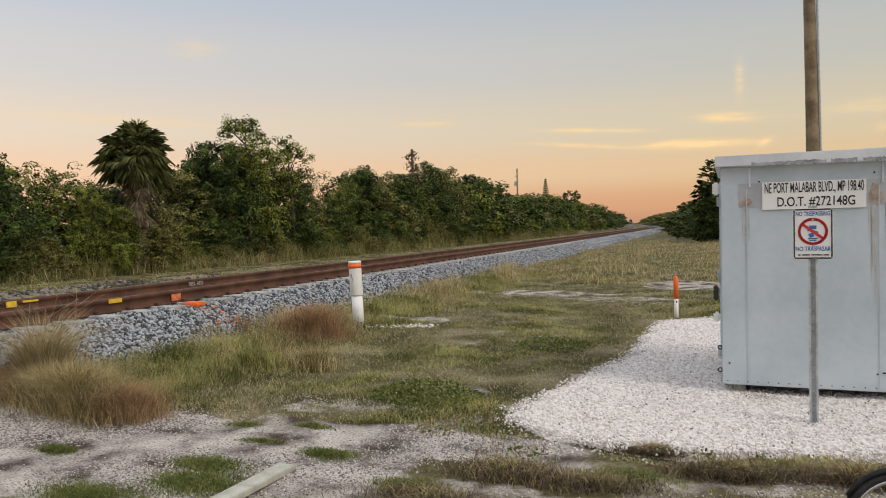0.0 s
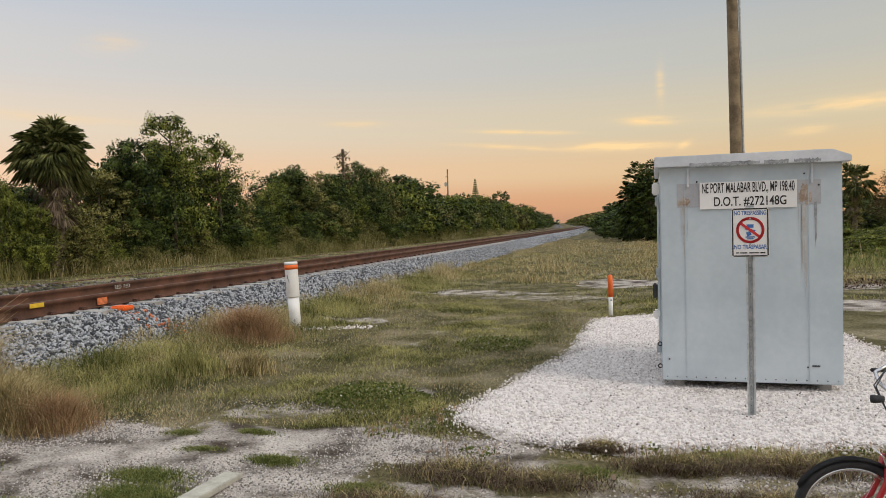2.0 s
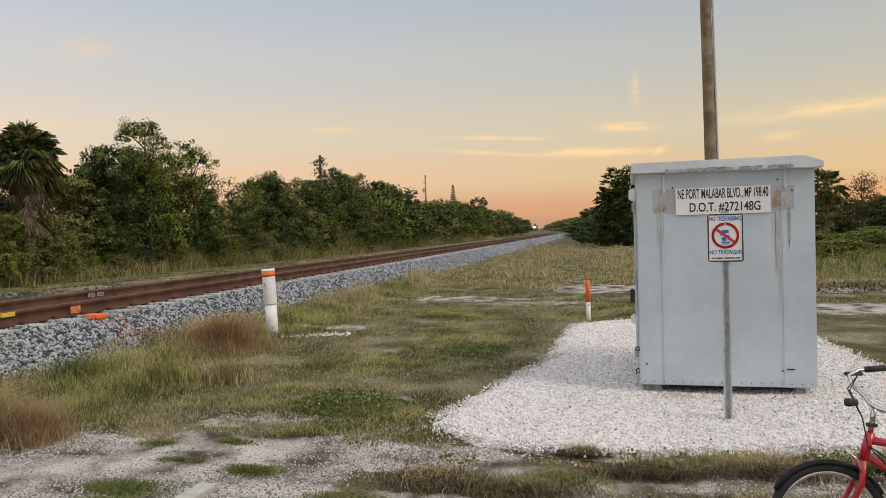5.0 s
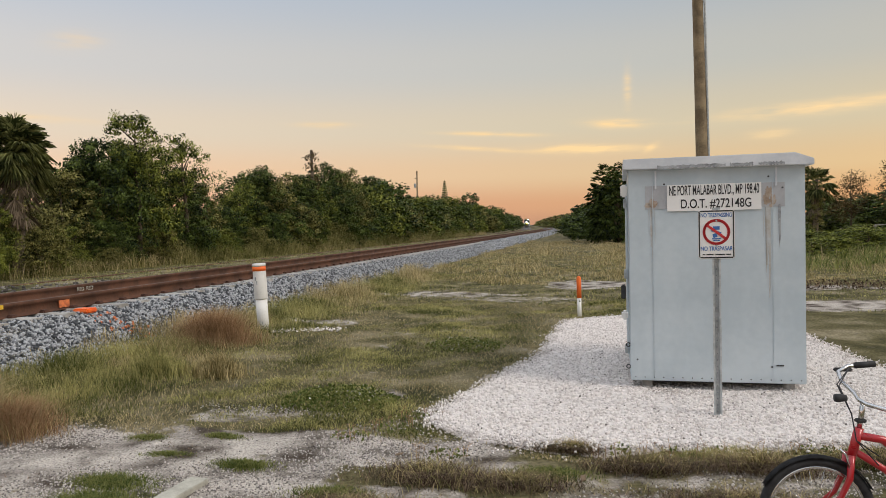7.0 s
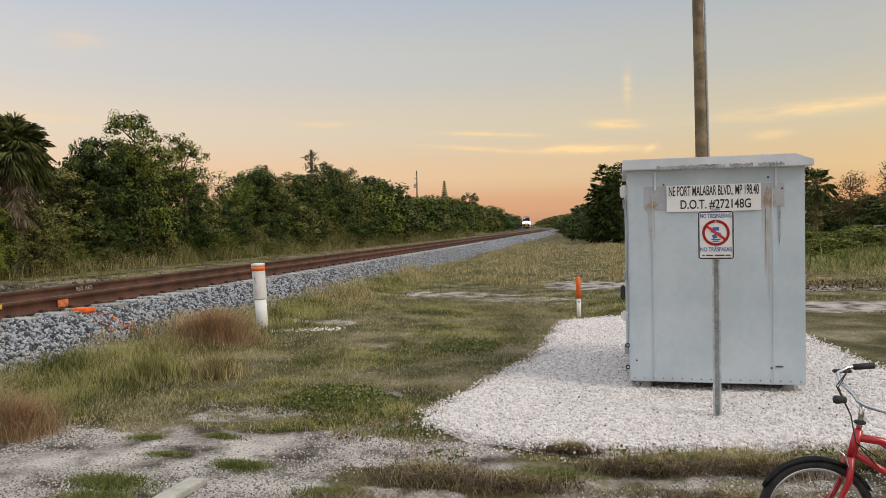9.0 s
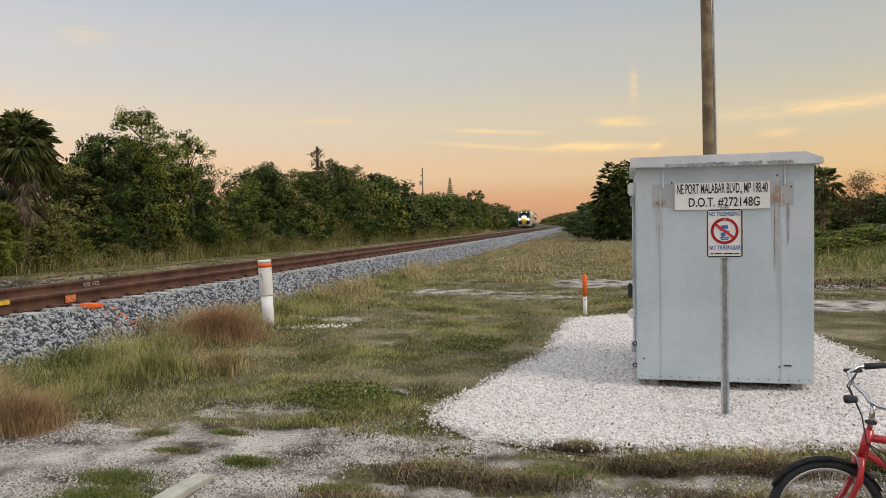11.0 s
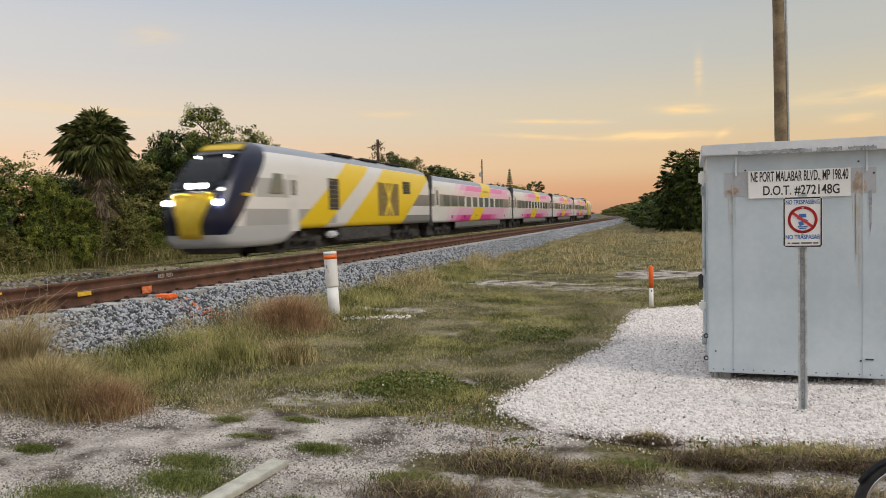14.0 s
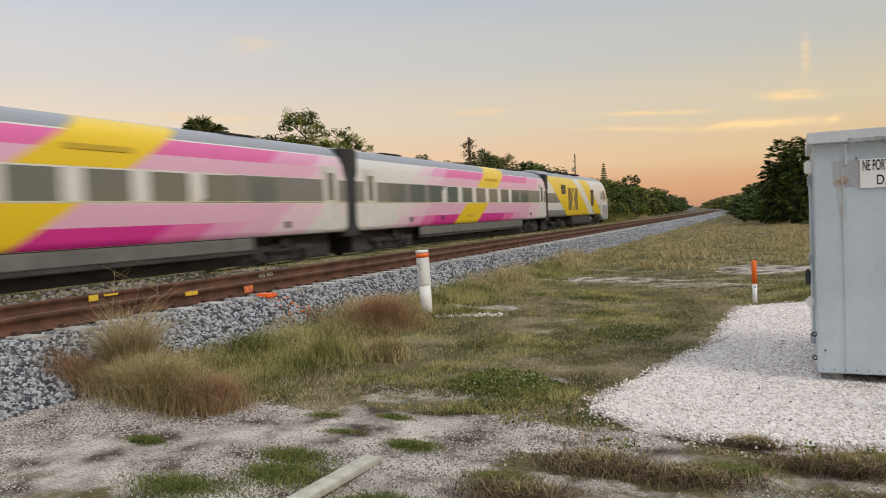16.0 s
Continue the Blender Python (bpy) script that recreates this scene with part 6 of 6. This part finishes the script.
        put(tree("tree", lab2, "tree", top, limbs, (330, 170, 520, 520, 300)[k], (34, 30, 36, 36, 26)[k], (0.12, 0.12, 0.14, 0.16, 0.25)[k], "leaf" if k < 2 else "leafdark", 0.20, -0.5 if k < 2 else 0.3), x, y, 30 * k)
    # palms
    x, y = at(-24.0, 26.9)
    put(palm("tall cabbage palm with a shaggy skirt of dead fronds", 5.65, 0.24, 150, 1.5, 54), x, y, 0)
    place(0, -24.4, 26.0, 3.0, 0.6)
    place(2, -24.0, 28.2, 2.8, 0.6)
    place(0, -24.8, 25.2, 3.9, 0.5)
    x, y = at(-26.5, 55.5)
    put(palm("small palm crown showing above the hedge", 5.5, 0.2, 34, 1.5, 0), x, y, 0)
    # the broad palm clump behind the cabin
    bushy = thing("palm_clump", "broad dark palm clump with drooping fronds to the ground", "palm", group="palms")
    bm = bmesh.new()
    tube(bm, [(0, 0, -0.1), (0, 0, 4.5)], [0.3, 0.22], 10)
    part("trunk", bm, M["palmbark"], bushy)
    v, f = [], []
    for k in range(240):
        a = k * 2.399
        z = 0.7 + 5.0 * (k / 240) ** 0.7
        r = 2.0 * math.sqrt(max(0.05, 1 - ((z - 2.6) / 3.3) ** 2))
        d = (math.cos(a), math.sin(a), 1.3 * (z - 3.0) / 3.0 + random.uniform(-0.25, 0.25))
        fan_frond(v, f, (math.cos(a) * r * 0.6, math.sin(a) * r * 0.6, z), d, 1.0 * random.uniform(0.8, 1.15), 1.1 if z < 4.5 else 0.5, 14, 160)
    cv, cf = crown_arrays([((0, 0, 2.6), (1.9, 1.9, 2.6)), ((0.2, 0, 4.4), (1.4, 1.4, 1.2))], 200, 30, 0.26, 0.3)
    ob = array_mesh("inner_foliage", cv, cf, M["leafdark"])
    ob.parent = bushy
    array_mesh("crown", np.array(v), np.array(f), M["leafdark"]).parent = bushy
    x, y = at(1.9, 66)
    put(bushy, x, y, 0, 1.28, 1.10)
    x, y = at(5.6, 68)
    put_copy(bushy, x, y, 70, 1.0, 0.9)
    # beyond the cabin on the other side
    put(palm("cabbage palm with a round crown beyond the field", 4.9, 0.2, 44, 1.5, 20), 30.3, 60, 0)
    for k, (x, y, h, w) in enumerate(((36, 72, 3.6, 1.5), (40, 76, 3.8, 1.7), (45, 78, 4.0, 1.7), (33, 80, 3.4, 1.6), (27, 84, 4.2, 1.6), (50, 82, 4.5, 2.0), (22, 96, 4.6, 2.2))):
        put_copy(coarse[1 if k % 2 else 3], x, y, 50 * k, w, h / 5.1)
    bt = None
    for k, (x, y, h) in enumerate(((36.5, 66, 6.2), (39.5, 64, 7.4), (42.5, 66, 8.6), (46.0, 68, 8.0))):
        if bt is None:
            blobs = [((0, 0, 4.4), (1.5, 1.5, 2.4)), ((0.5, 0, 6.2), (1.0, 1.0, 1.5)), ((-0.7, 0, 3.0), (1.1, 1.1, 1.3))]
            limbs = [([(0, 0, -0.1), (0.05, 0, 2.5), (0, 0, 5), (0.1, 0, 7.7)], 0.1, 0.012)] + [([(0, 0, 2 + 0.7 * j), (0.6 * math.cos(j * 2.1), 0.6 * math.sin(j * 2.1), 2.8 + 0.75 * j), (0.9 * math.cos(j * 2.1), 0.9 * math.sin(j * 2.1), 4.0 + 0.62 * j)], 0.04, 0.008) for j in range(7)]
            bt = tree("casuarina_tree", "thin brownish feathery tree beyond the field", "tree", blobs, limbs, 260, 16, 0.14, "leafbrown", 0.34, -0.6, group="feathery trees")
            put(bt, x, y, 0, 1, h / 7.8)
        else:
            put_copy(bt, x, y, 70 * k, 1.1, h / 7.8)
    # Norfolk pine and poles far off
    n = thing("norfolk_pine", "tall narrow conifer with level tiers of branches, far off", "tree")
    bm = bmesh.new()
    tube(bm, [(0, 0, 0), (0, 0, 16)], [0.3, 0.04], 8)
    part("trunk", bm, M["bark"], n)
    v, f = [], []
    for tier in range(16):
        z = 5 + tier * 0.68
        L = 2.3 * (1 - tier / 17)
        for k in range(9):
            a = k * 0.7 + tier * 0.5
            e = np.array([math.cos(a), math.sin(a), 0.18])
            sd = np.array([-math.sin(a), math.cos(a), 0])
            for q in range(8):
                b0 = np.array([0, 0, z]) + e * L * (q + 0.5) / 8
                i = len(v)
                w = 0.34
                v.extend([b0 - sd * w, b0 + e * L / 7, b0 + sd * w, b0 + np.array([0, 0, 0.42])])
                f.extend([(i, i + 1, i + 2), (i, i + 2, i + 3)])
    array_mesh("crown", np.array(v), np.array(f), M["leafdark"]).parent = n
    x, y = at(-40, 223)
    put(n, x, y)
    for o, s, h, cross in ((-30, 125.6, 11.6, True), (-45, 260, 13.0, True)):
        p = thing("power_pole", "distant wooden power pole with fittings", "utility pole", group="distant poles")
        bm = bmesh.new()
        tube(bm, [(0, 0, 0), (0, 0, h)], [0.17, 0.12], 8)
        part("shaft", bm, M["pole"], p)
        part("crossarm", boxes(((-0.18, 0, h - 1.3), (0.45, 0.10, 0.10))), M["pole"], p)
        part("transformer", boxes(((-0.35, 0, h - 2.6), (0.4, 0.4, 0.8)), bevel=0.1), M["galv"], p, "grey pole-mounted transformer")
        x, y = at(o, s)
        put(p, x, y, 0)
    sn = thing("dead_snag", "dead tree trunk wrapped in vines above the hedge", "tree")
    bm = bmesh.new()
    tube(bm, [(0, 0, 0), (0.1, 0, 5), (0.05, 0, 8.8)], [0.16, 0.14, 0.12], 8)
    tube(bm, [(0.05, 0, 8.3), (-0.9, 0, 8.1)], [0.05, 0.02], 6)
    tube(bm, [(0.05, 0, 8.0), (0.7, 0, 8.6)], [0.04, 0.015], 6)
    part("trunk", bm, M["bark"], sn)
    v, f = crown_arrays([((0, 0, 7.7), (0.65, 0.65, 0.8)), ((0.2, 0, 6.0), (0.6, 0.6, 0.9))], 60, 14, 0.15, 0.2)
    array_mesh("vines", v, f, M["leafbrown"]).parent = sn
    x, y = at(-24.5, 61.6)
    put(sn, x, y)
    # fence beyond the field
    fn = thing("fence", "low grey rail fence beyond the overgrown field", "fence")
    for k in range(9):
        part("post", boxes(((k * 1.6, 0, 0.6), (0.08, 0.08, 1.2))), M["fence"], fn)
    for z in (1.15, 0.7):
        part("fence_rail", boxes(((6.4, 0, z), (12.9, 0.05, 0.07))), M["fence"], fn)
    put(fn, 34.0, 58.0, 4)
    return kinds


def make_grass():
    def inside_lawn(o, s):
        return (o > -6.75 + 0.12 * np.sin(s * 2.1)) & ~in_poly(o, s, PAD)

    def patchy(o, s):
        return 0.5 + 0.28 * np.sin(o * 1.7 + 1.1 * np.sin(s * 0.9)) + 0.22 * np.sin(s * 2.3 + o * 0.6) + 0.2 * np.sin(o * 5.3 - s * 3.7)

    def clumpy(o, s):
        """0 to 1, in clumps a foot or two across."""
        return np.clip(0.5 + 0.35 * np.sin(o * 4.1 + 1.7 * np.sin(s * 2.3)) * np.sin(s * 3.3 + 1.2 * np.sin(o * 3.7)) + 0.3 * np.sin(s * 0.9 + o * 1.3), 0, 1)

    def sow(n, o0, o1, s0, s1, p, keep):
        o = rng.uniform(o0, o1, n)
        s = s0 + (s1 - s0) * rng.uniform(0, 1, n) ** p
        k = keep(o, s)
        o, s = o[k], s[k]
        return o, s, to_world(o, s, bank(o, s) + lumps(o, s) * (o > -6.5) - 0.005)

    def cover(o, s):
        return inside_lawn(o, s) & (rng.uniform(0, 1, len(o)) > bare(o, s) * 1.25)

    o, s, p = sow(190000, -6.6, 3.0, 5.6, 17, 1.4, lambda o, s: cover(o, s) & (rng.uniform(0, 1, len(o)) < 1.6 * patchy(o, s) - 0.35))
    tagged(blades("grass", p, 0.022 + 0.05 * np.clip(patchy(o, s) + 0.25 * np.sin(o * 6.1 + 2 * np.sin(s * 4.7)), 0, 1.2) ** 1.5, 0.007, M["grass"], 1.6), "short mown green grass", "grass", kind="stuff")
    o, s, p = sow(90000, -6.8, 3.0, 5.6, 18, 1.4, lambda o, s: cover(o, s) & (rng.uniform(0, 1, len(o)) < 1.1 * (1 - patchy(o, s))))
    tagged(blades("dry_grass", p, 0.045, 0.006, M["drygrass"], 1.5), "dry tan grass among the green", "grass", kind="stuff")
    # taller fringe along the foot of the bank
    o, s, p = sow(56000, -6.85, -4.4, 6.2, 30, 1.5, lambda o, s: (rng.uniform(0, 1, len(o)) < np.clip((-o - 4.9) / 1.2, 0.03, 1.0) * np.clip(1.7 * clumpy(o, s) - 0.3, 0.03, 1)) & (bare(o, s) < 0.5))
    tagged(blades("tall_grass", p, 0.08 + 0.30 * np.clip((-o - 4.9) / 1.5, 0, 1) * clumpy(o, s), 0.006, M["tangrass"], 1.1), "tall tan grass at the foot of the bank", "grass", kind="stuff")
    o, s, p = sow(56000, -6.7, -4.0, 6.2, 26, 1.4, lambda o, s: (rng.uniform(0, 1, len(o)) < np.clip((-o - 4.4) / 1.4, 0.04, 1.0) * np.clip(1.6 - 1.6 * clumpy(o, s), 0.04, 1)) & (bare(o, s) < 0.5))
    tagged(blades("tall_grass", p, 0.07 + 0.20 * np.clip((-o - 4.5) / 1.6, 0, 1) * (1.1 - clumpy(o, s)), 0.006, M["grass"], 1.1), "tall green grass at the foot of the bank", "grass", kind="stuff")
    # the middle and far field
    o, s, p = sow(60000, -6.6, 16, 15, 45, 1.2, lambda o, s: cover(o, s))
    tagged(blades("grass", p, 0.03 + 0.075 * np.clip(patchy(o * 0.6, s * 0.5), 0, 1), 0.014, M["grass"], 1.5), "rough green grass of the field", "grass", kind="stuff")
    o, s, p = sow(70000, -6.4, 14, 21.5, 75, 1.3, lambda o, s: (bare(o, s) < 0.4) & (rng.uniform(0, 1, len(o)) < 0.35 + patchy(o * 0.5, s * 0.4)) & (s > 22 + 1.2 * np.sin(o)))
    tagged(blades("dry_grass", p, 0.06 + 0.26 * np.clip(patchy(o * 0.9, s * 0.45), 0, 1.1) ** 1.5, 0.016, M["tangrass"], 1.2), "tall dry yellow grass of the far field", "grass", kind="stuff")
    # strip between the tracks, and the one beyond them
    o, s, p = sow(26000, -13.2, -10.6, 8.5, 70, 1.4, lambda o, s: (s > 14.5 - 1.5 * np.sin(o * 3.0)) & (rng.uniform(0, 1, len(o)) < 0.3 + patchy(o, s * 0.5)))
    tagged(blades("grass", p, 0.05, 0.014, M["grass"], 1.5), "thin short grass between the two tracks", "grass", kind="stuff")
    o, s, p = sow(60000, -23.2, -17.6, 8, 110, 1.6, lambda o, s: (o > edge(s) - 0.5) & (rng.uniform(0, 1, len(o)) < 0.25 + patchy(o * 0.4, s * 0.3)))
    tagged(blades("grass", p, 0.08, 0.020, M["grass"], 1.4), "grass strip beyond the tracks", "grass", kind="stuff")
    o, s, p = sow(90000, -24.2, -20.0, 10, 130, 1.6, lambda o, s: (rng.uniform(0, 1, len(o)) < 0.15 + patchy(o * 0.3, s * 0.35)) & (o < edge(s)) & (o > edge(s) - 2.0))
    tagged(blades("brush", p, (0.6 + 1.15 * np.clip(patchy(o * 0.5, s * 0.6), 0, 1.1)) * np.clip((edge(s) - o) / 0.9 + 0.25, 0.25, 1), 0.018, M["brushgreen"], 0.8), "tall olive weeds before the trees", "brush", kind="stuff")
    o, s, p = sow(40000, -24.0, -20.0, 12, 150, 1.3, lambda o, s: (rng.uniform(0, 1, len(o)) < np.clip(np.sin(s * 0.23 + 0.6) * 0.6 + 0.1, 0.04, 1)) & (o < edge(s) + 0.1) & (o > edge(s) - 1.0))
    tagged(blades("brush", p, 0.55 + 0.6 * np.clip(patchy(o * 0.4, s * 0.5), 0, 1), 0.016, M["tangrass"], 0.7), "pale dry reeds before the trees", "brush", kind="stuff")
    # overgrown field beyond the cabin
    n = 26000
    x, y = rng.uniform(9, 46, n), rng.uniform(24, 60, n)
    k = (x > y * 0.36) & (x < y * 0.80)
    z = np.zeros(k.sum())
    tagged(blades("tall_weeds", np.column_stack([x[k], y[k], z]), 0.5, 0.030, M["weed"], 1.5), "overgrown green weeds of the field", "weeds", kind="stuff")
    n = 600
    x, y = rng.uniform(9, 40, n), rng.uniform(28, 58, n)
    k = (x > y * 0.36) & (x < y * 0.80)
    tagged(blades("dry_weeds", np.column_stack([x[k], y[k], np.zeros(k.sum())]), 0.8, 0.03, M["drygrass"], 0.8), "dry weeds in the field", "weeds", kind="stuff")


def tuft(name, label, o, s, ro, rs, n, h, w, mat, lean=0.7, category="grass"):
    a, r = rng.uniform(0, 2 * np.pi, n), np.abs(rng.normal(0, 0.52, n))
    r = np.where(r > 1.3, 0.5, r)
    oo, sc = o + ro * r * np.cos(a), s + rs * r * np.sin(a)
    hh = h * (1 - 0.45 * np.clip(r, 0, 1.2) ** 2)
    ob = blades(name, to_world(oo, sc, bank(oo, sc) - 0.005), hh, w, M[mat], lean)
    return tagged(ob, label, category, kind="stuff")


def stalks(name, label, o, s, r, n, h, mat, category="weed"):
    bm = bmesh.new()
    for k in range(n):
        x, y = at(o + random.uniform(-r, r), s + random.uniform(-r, r) * 0.5)
        a = random.uniform(0, 6.28)
        hh = h * random.uniform(0.6, 1.1)
        l = random.uniform(0.05, 0.35)
        p1 = (x + l * hh * 0.4 * math.cos(a), y + l * hh * 0.4 * math.sin(a), hh * 0.6)
        p2 = (x + l * hh * math.cos(a), y + l * hh * math.sin(a), hh)
        tube(bm, [(x, y, -0.02), p1, p2], [0.0025, 0.002, 0.0012], 4)
        for q in range(3):
            b = random.uniform(0, 6.28)
            f = random.uniform(0.45, 0.95)
            c = Vector(p1).lerp(Vector(p2), (f - 0.4) / 0.6) if f > 0.6 else Vector((x, y, 0)).lerp(Vector(p1), f / 0.6)
            tube(bm, [c, c + Vector((math.cos(b), math.sin(b), 0.6)) * 0.3 * hh], [0.0016, 0.0009], 4)
    return tagged(part(name, bm, M[mat]), label, category, kind="stuff")


def leafy(name, label, o, s, ro, rs, h, n, leaf, mat, category="weed"):
    a, r = rng.uniform(0, 2 * np.pi, n), np.sqrt(rng.uniform(0, 1, n))
    oo, sc = o + ro * r * np.cos(a), s + rs * r * np.sin(a)
    zz = h * (1 - 0.7 * r ** 2) * rng.uniform(0.05, 1.0, n)
    v, f = leaf_cards(to_world(oo, sc, zz + 0.005), leaf, -0.3)
    return tagged(array_mesh(name, v, f, M[mat]), label, category, kind="stuff")


def make_weeds():
    tuft("grass_tuft", "large clump of dry tan grass on gravel", -5.75, 5.62, 0.95, 0.42, 5600, 0.54, 0.005, "tangrass", 1.16)
    tuft("grass_tuft", "olive green grass in the middle of a dry clump", -6.0, 5.75, 0.6, 0.35, 2250, 0.46, 0.005, "drygrass", 1.16)
    tuft("grass_tuft", "pale tall clump of dry grass beside the bank", -6.55, 6.0, 0.30, 0.24, 1300, 0.92, 0.0072, "drygrass", 1.16)
    tuft("grass_tuft", "reddish-brown part of a dry grass clump", -5.1, 5.6, 0.48, 0.32, 1950, 0.42, 0.0043, "redgrass", 1.3)
    tuft("grass_tuft", "reddish-brown part of a dry grass clump", -6.7, 5.5, 0.5, 0.28, 1500, 0.36, 0.0043, "redgrass", 1.3)
    stalks("dry_stalks", "tall pale dry stalks rising from a grass clump", -6.55, 6.05, 0.36, 16, 1.25, "drygrass")
    tuft("grass_tuft", "reddish dry grass clump by the pipe", -5.8, 10.5, 0.7, 0.45, 3900, 0.60, 0.005, "redgrass", 1.01)
    tuft("grass_tuft", "green grass clump at the foot of the bank", -5.3, 8.1, 0.5, 0.4, 1200, 0.34, 0.008, "grass", 0.7)
    tuft("grass_tuft", "tan grass clump at the foot of the bank", -4.6, 8.3, 0.45, 0.35, 1000, 0.28, 0.008, "tangrass", 0.7)
    leafy("flowering_weed", "low green weed with tiny white flowers", -2.55, 7.05, 0.62, 0.40, 0.22, 3000, 0.035, "weed")
    leafy("white_flowers", "tiny white flowers on a low weed", -2.55, 7.05, 0.55, 0.36, 0.27, 110, 0.022, "petal", "flowers")
    leafy("flowering_weed", "low green weed with tiny white flowers", -1.9, 10.6, 0.6, 0.5, 0.16, 1600, 0.035, "weed")
    leafy("white_flowers", "tiny white flowers on a low weed", -1.9, 10.6, 0.5, 0.5, 0.2, 60, 0.022, "petal", "flowers")
    for o, s, ro, rs in ((-3.78, 5.66, 0.26, 0.12), (-3.2, 5.8, 0.24, 0.10), (-3.35, 5.25, 0.30, 0.10), (-2.65, 5.12, 0.32, 0.14), (-3.45, 4.62, 0.5, 0.24), (-3.3, 4.25, 0.55, 0.3), (-3.75, 3.85, 0.6, 0.3), (-2.3, 4.0, 0.4, 0.2), (-4.9, 4.6, 0.25, 0.12), (-1.75, 4.65, 0.35, 0.15), (-0.35, 5.25, 0.35, 0.18)):
        tuft("weed_clump", "small low clump of bright green grass on bare sand", o, s, ro, rs, int(26000 * ro * rs) + 500, 0.05, 0.006, "weed", 1.2, "weed")
    for o, s, ro, rs, h in ((-1.15, 5.05, 0.62, 0.30, 0.15), (-0.55, 5.0, 0.5, 0.25, 0.12), (0.35, 5.45, 0.5, 0.16, 0.16), (1.1, 5.5, 0.6, 0.18, 0.20), (2.0, 5.75, 0.5, 0.18, 0.18), (-1.5, 4.4, 0.7, 0.3, 0.12), (0.9, 4.9, 0.9, 0.25, 0.10), (2.9, 6.2, 0.5, 0.2, 0.15), (-0.2, 5.85, 0.35, 0.10, 0.10)):
        tuft("dead_weeds", "heap of dead brown weed stems", o, s, ro, rs, 2600, h * 0.75, 0.0045, "deadweed", 2.2, "weed")
        tuft("dead_weeds", "brown dry stems with pale tips", o, s, ro, rs * 1.1, 260, h * 1.2, 0.004, "tangrass", 1.6, "weed")
        tuft("weed_clump", "thin green grass among dead stems", o, s, ro * 0.9, rs, 220, h * 0.9, 0.005, "grass", 1.2, "weed")
    for o, s in ((-1.15, 5.5), (0.2, 5.75), (0.95, 5.8), (-1.65, 6.55), (-2.05, 5.9), (-1.75, 6.2), (1.6, 5.95), (0.55, 5.7)):
        stalks("weed_stalks", "spindly brown weed stalks", o, s, 0.25, 9, 0.13, "redgrass")
        leafy("weed_leaves", "sparse green leaves of a spindly weed", o, s, 0.18, 0.1, 0.11, 70, 0.032, "weed")
    # dry litter whose dark colour also makes up for weak shadow below the cabin
    tuft("dead_weeds", "dark dry litter deepening the shade under the cabin's edge", 0.62, 7.72, 0.50, 0.14, 1500, 0.09, 0.005, "deadweed", 2.6, "weed")
    tuft("dead_weeds", "dark dry litter deepening the shade under the cabin's edge", 1.5, 7.8, 0.5, 0.06, 400, 0.04, 0.006, "deadweed", 2.6, "weed")
    # bits of litter and dead leaves
    for k in range(5):
        ob = part("dead_leaf", boxes(((0, 0, 0), (0.06, 0.035, 0.006))), M["deadweed"])
        ob.matrix_world = spot(random.uniform(-1.6, 0.2), random.uniform(4.5, 5.6), 0.03, random.uniform(0, 180)) @ pose(0, 0, 0, random.uniform(-20, 20), random.uniform(-20, 20), 0)
        tagged(ob, "curled reddish dead leaf on the ground", "leaf", "dead leaves")
    # dirt mound with branches beyond the pad
    leafy("debris_heap", "dark heap of cut branches beyond the gravel", 6.2, 20.5, 2.4, 0.8, 0.22, 1400, 0.06, "deadweed", "debris")


make_trees()
make_grass()
make_weeds()
make_ties()

motions()
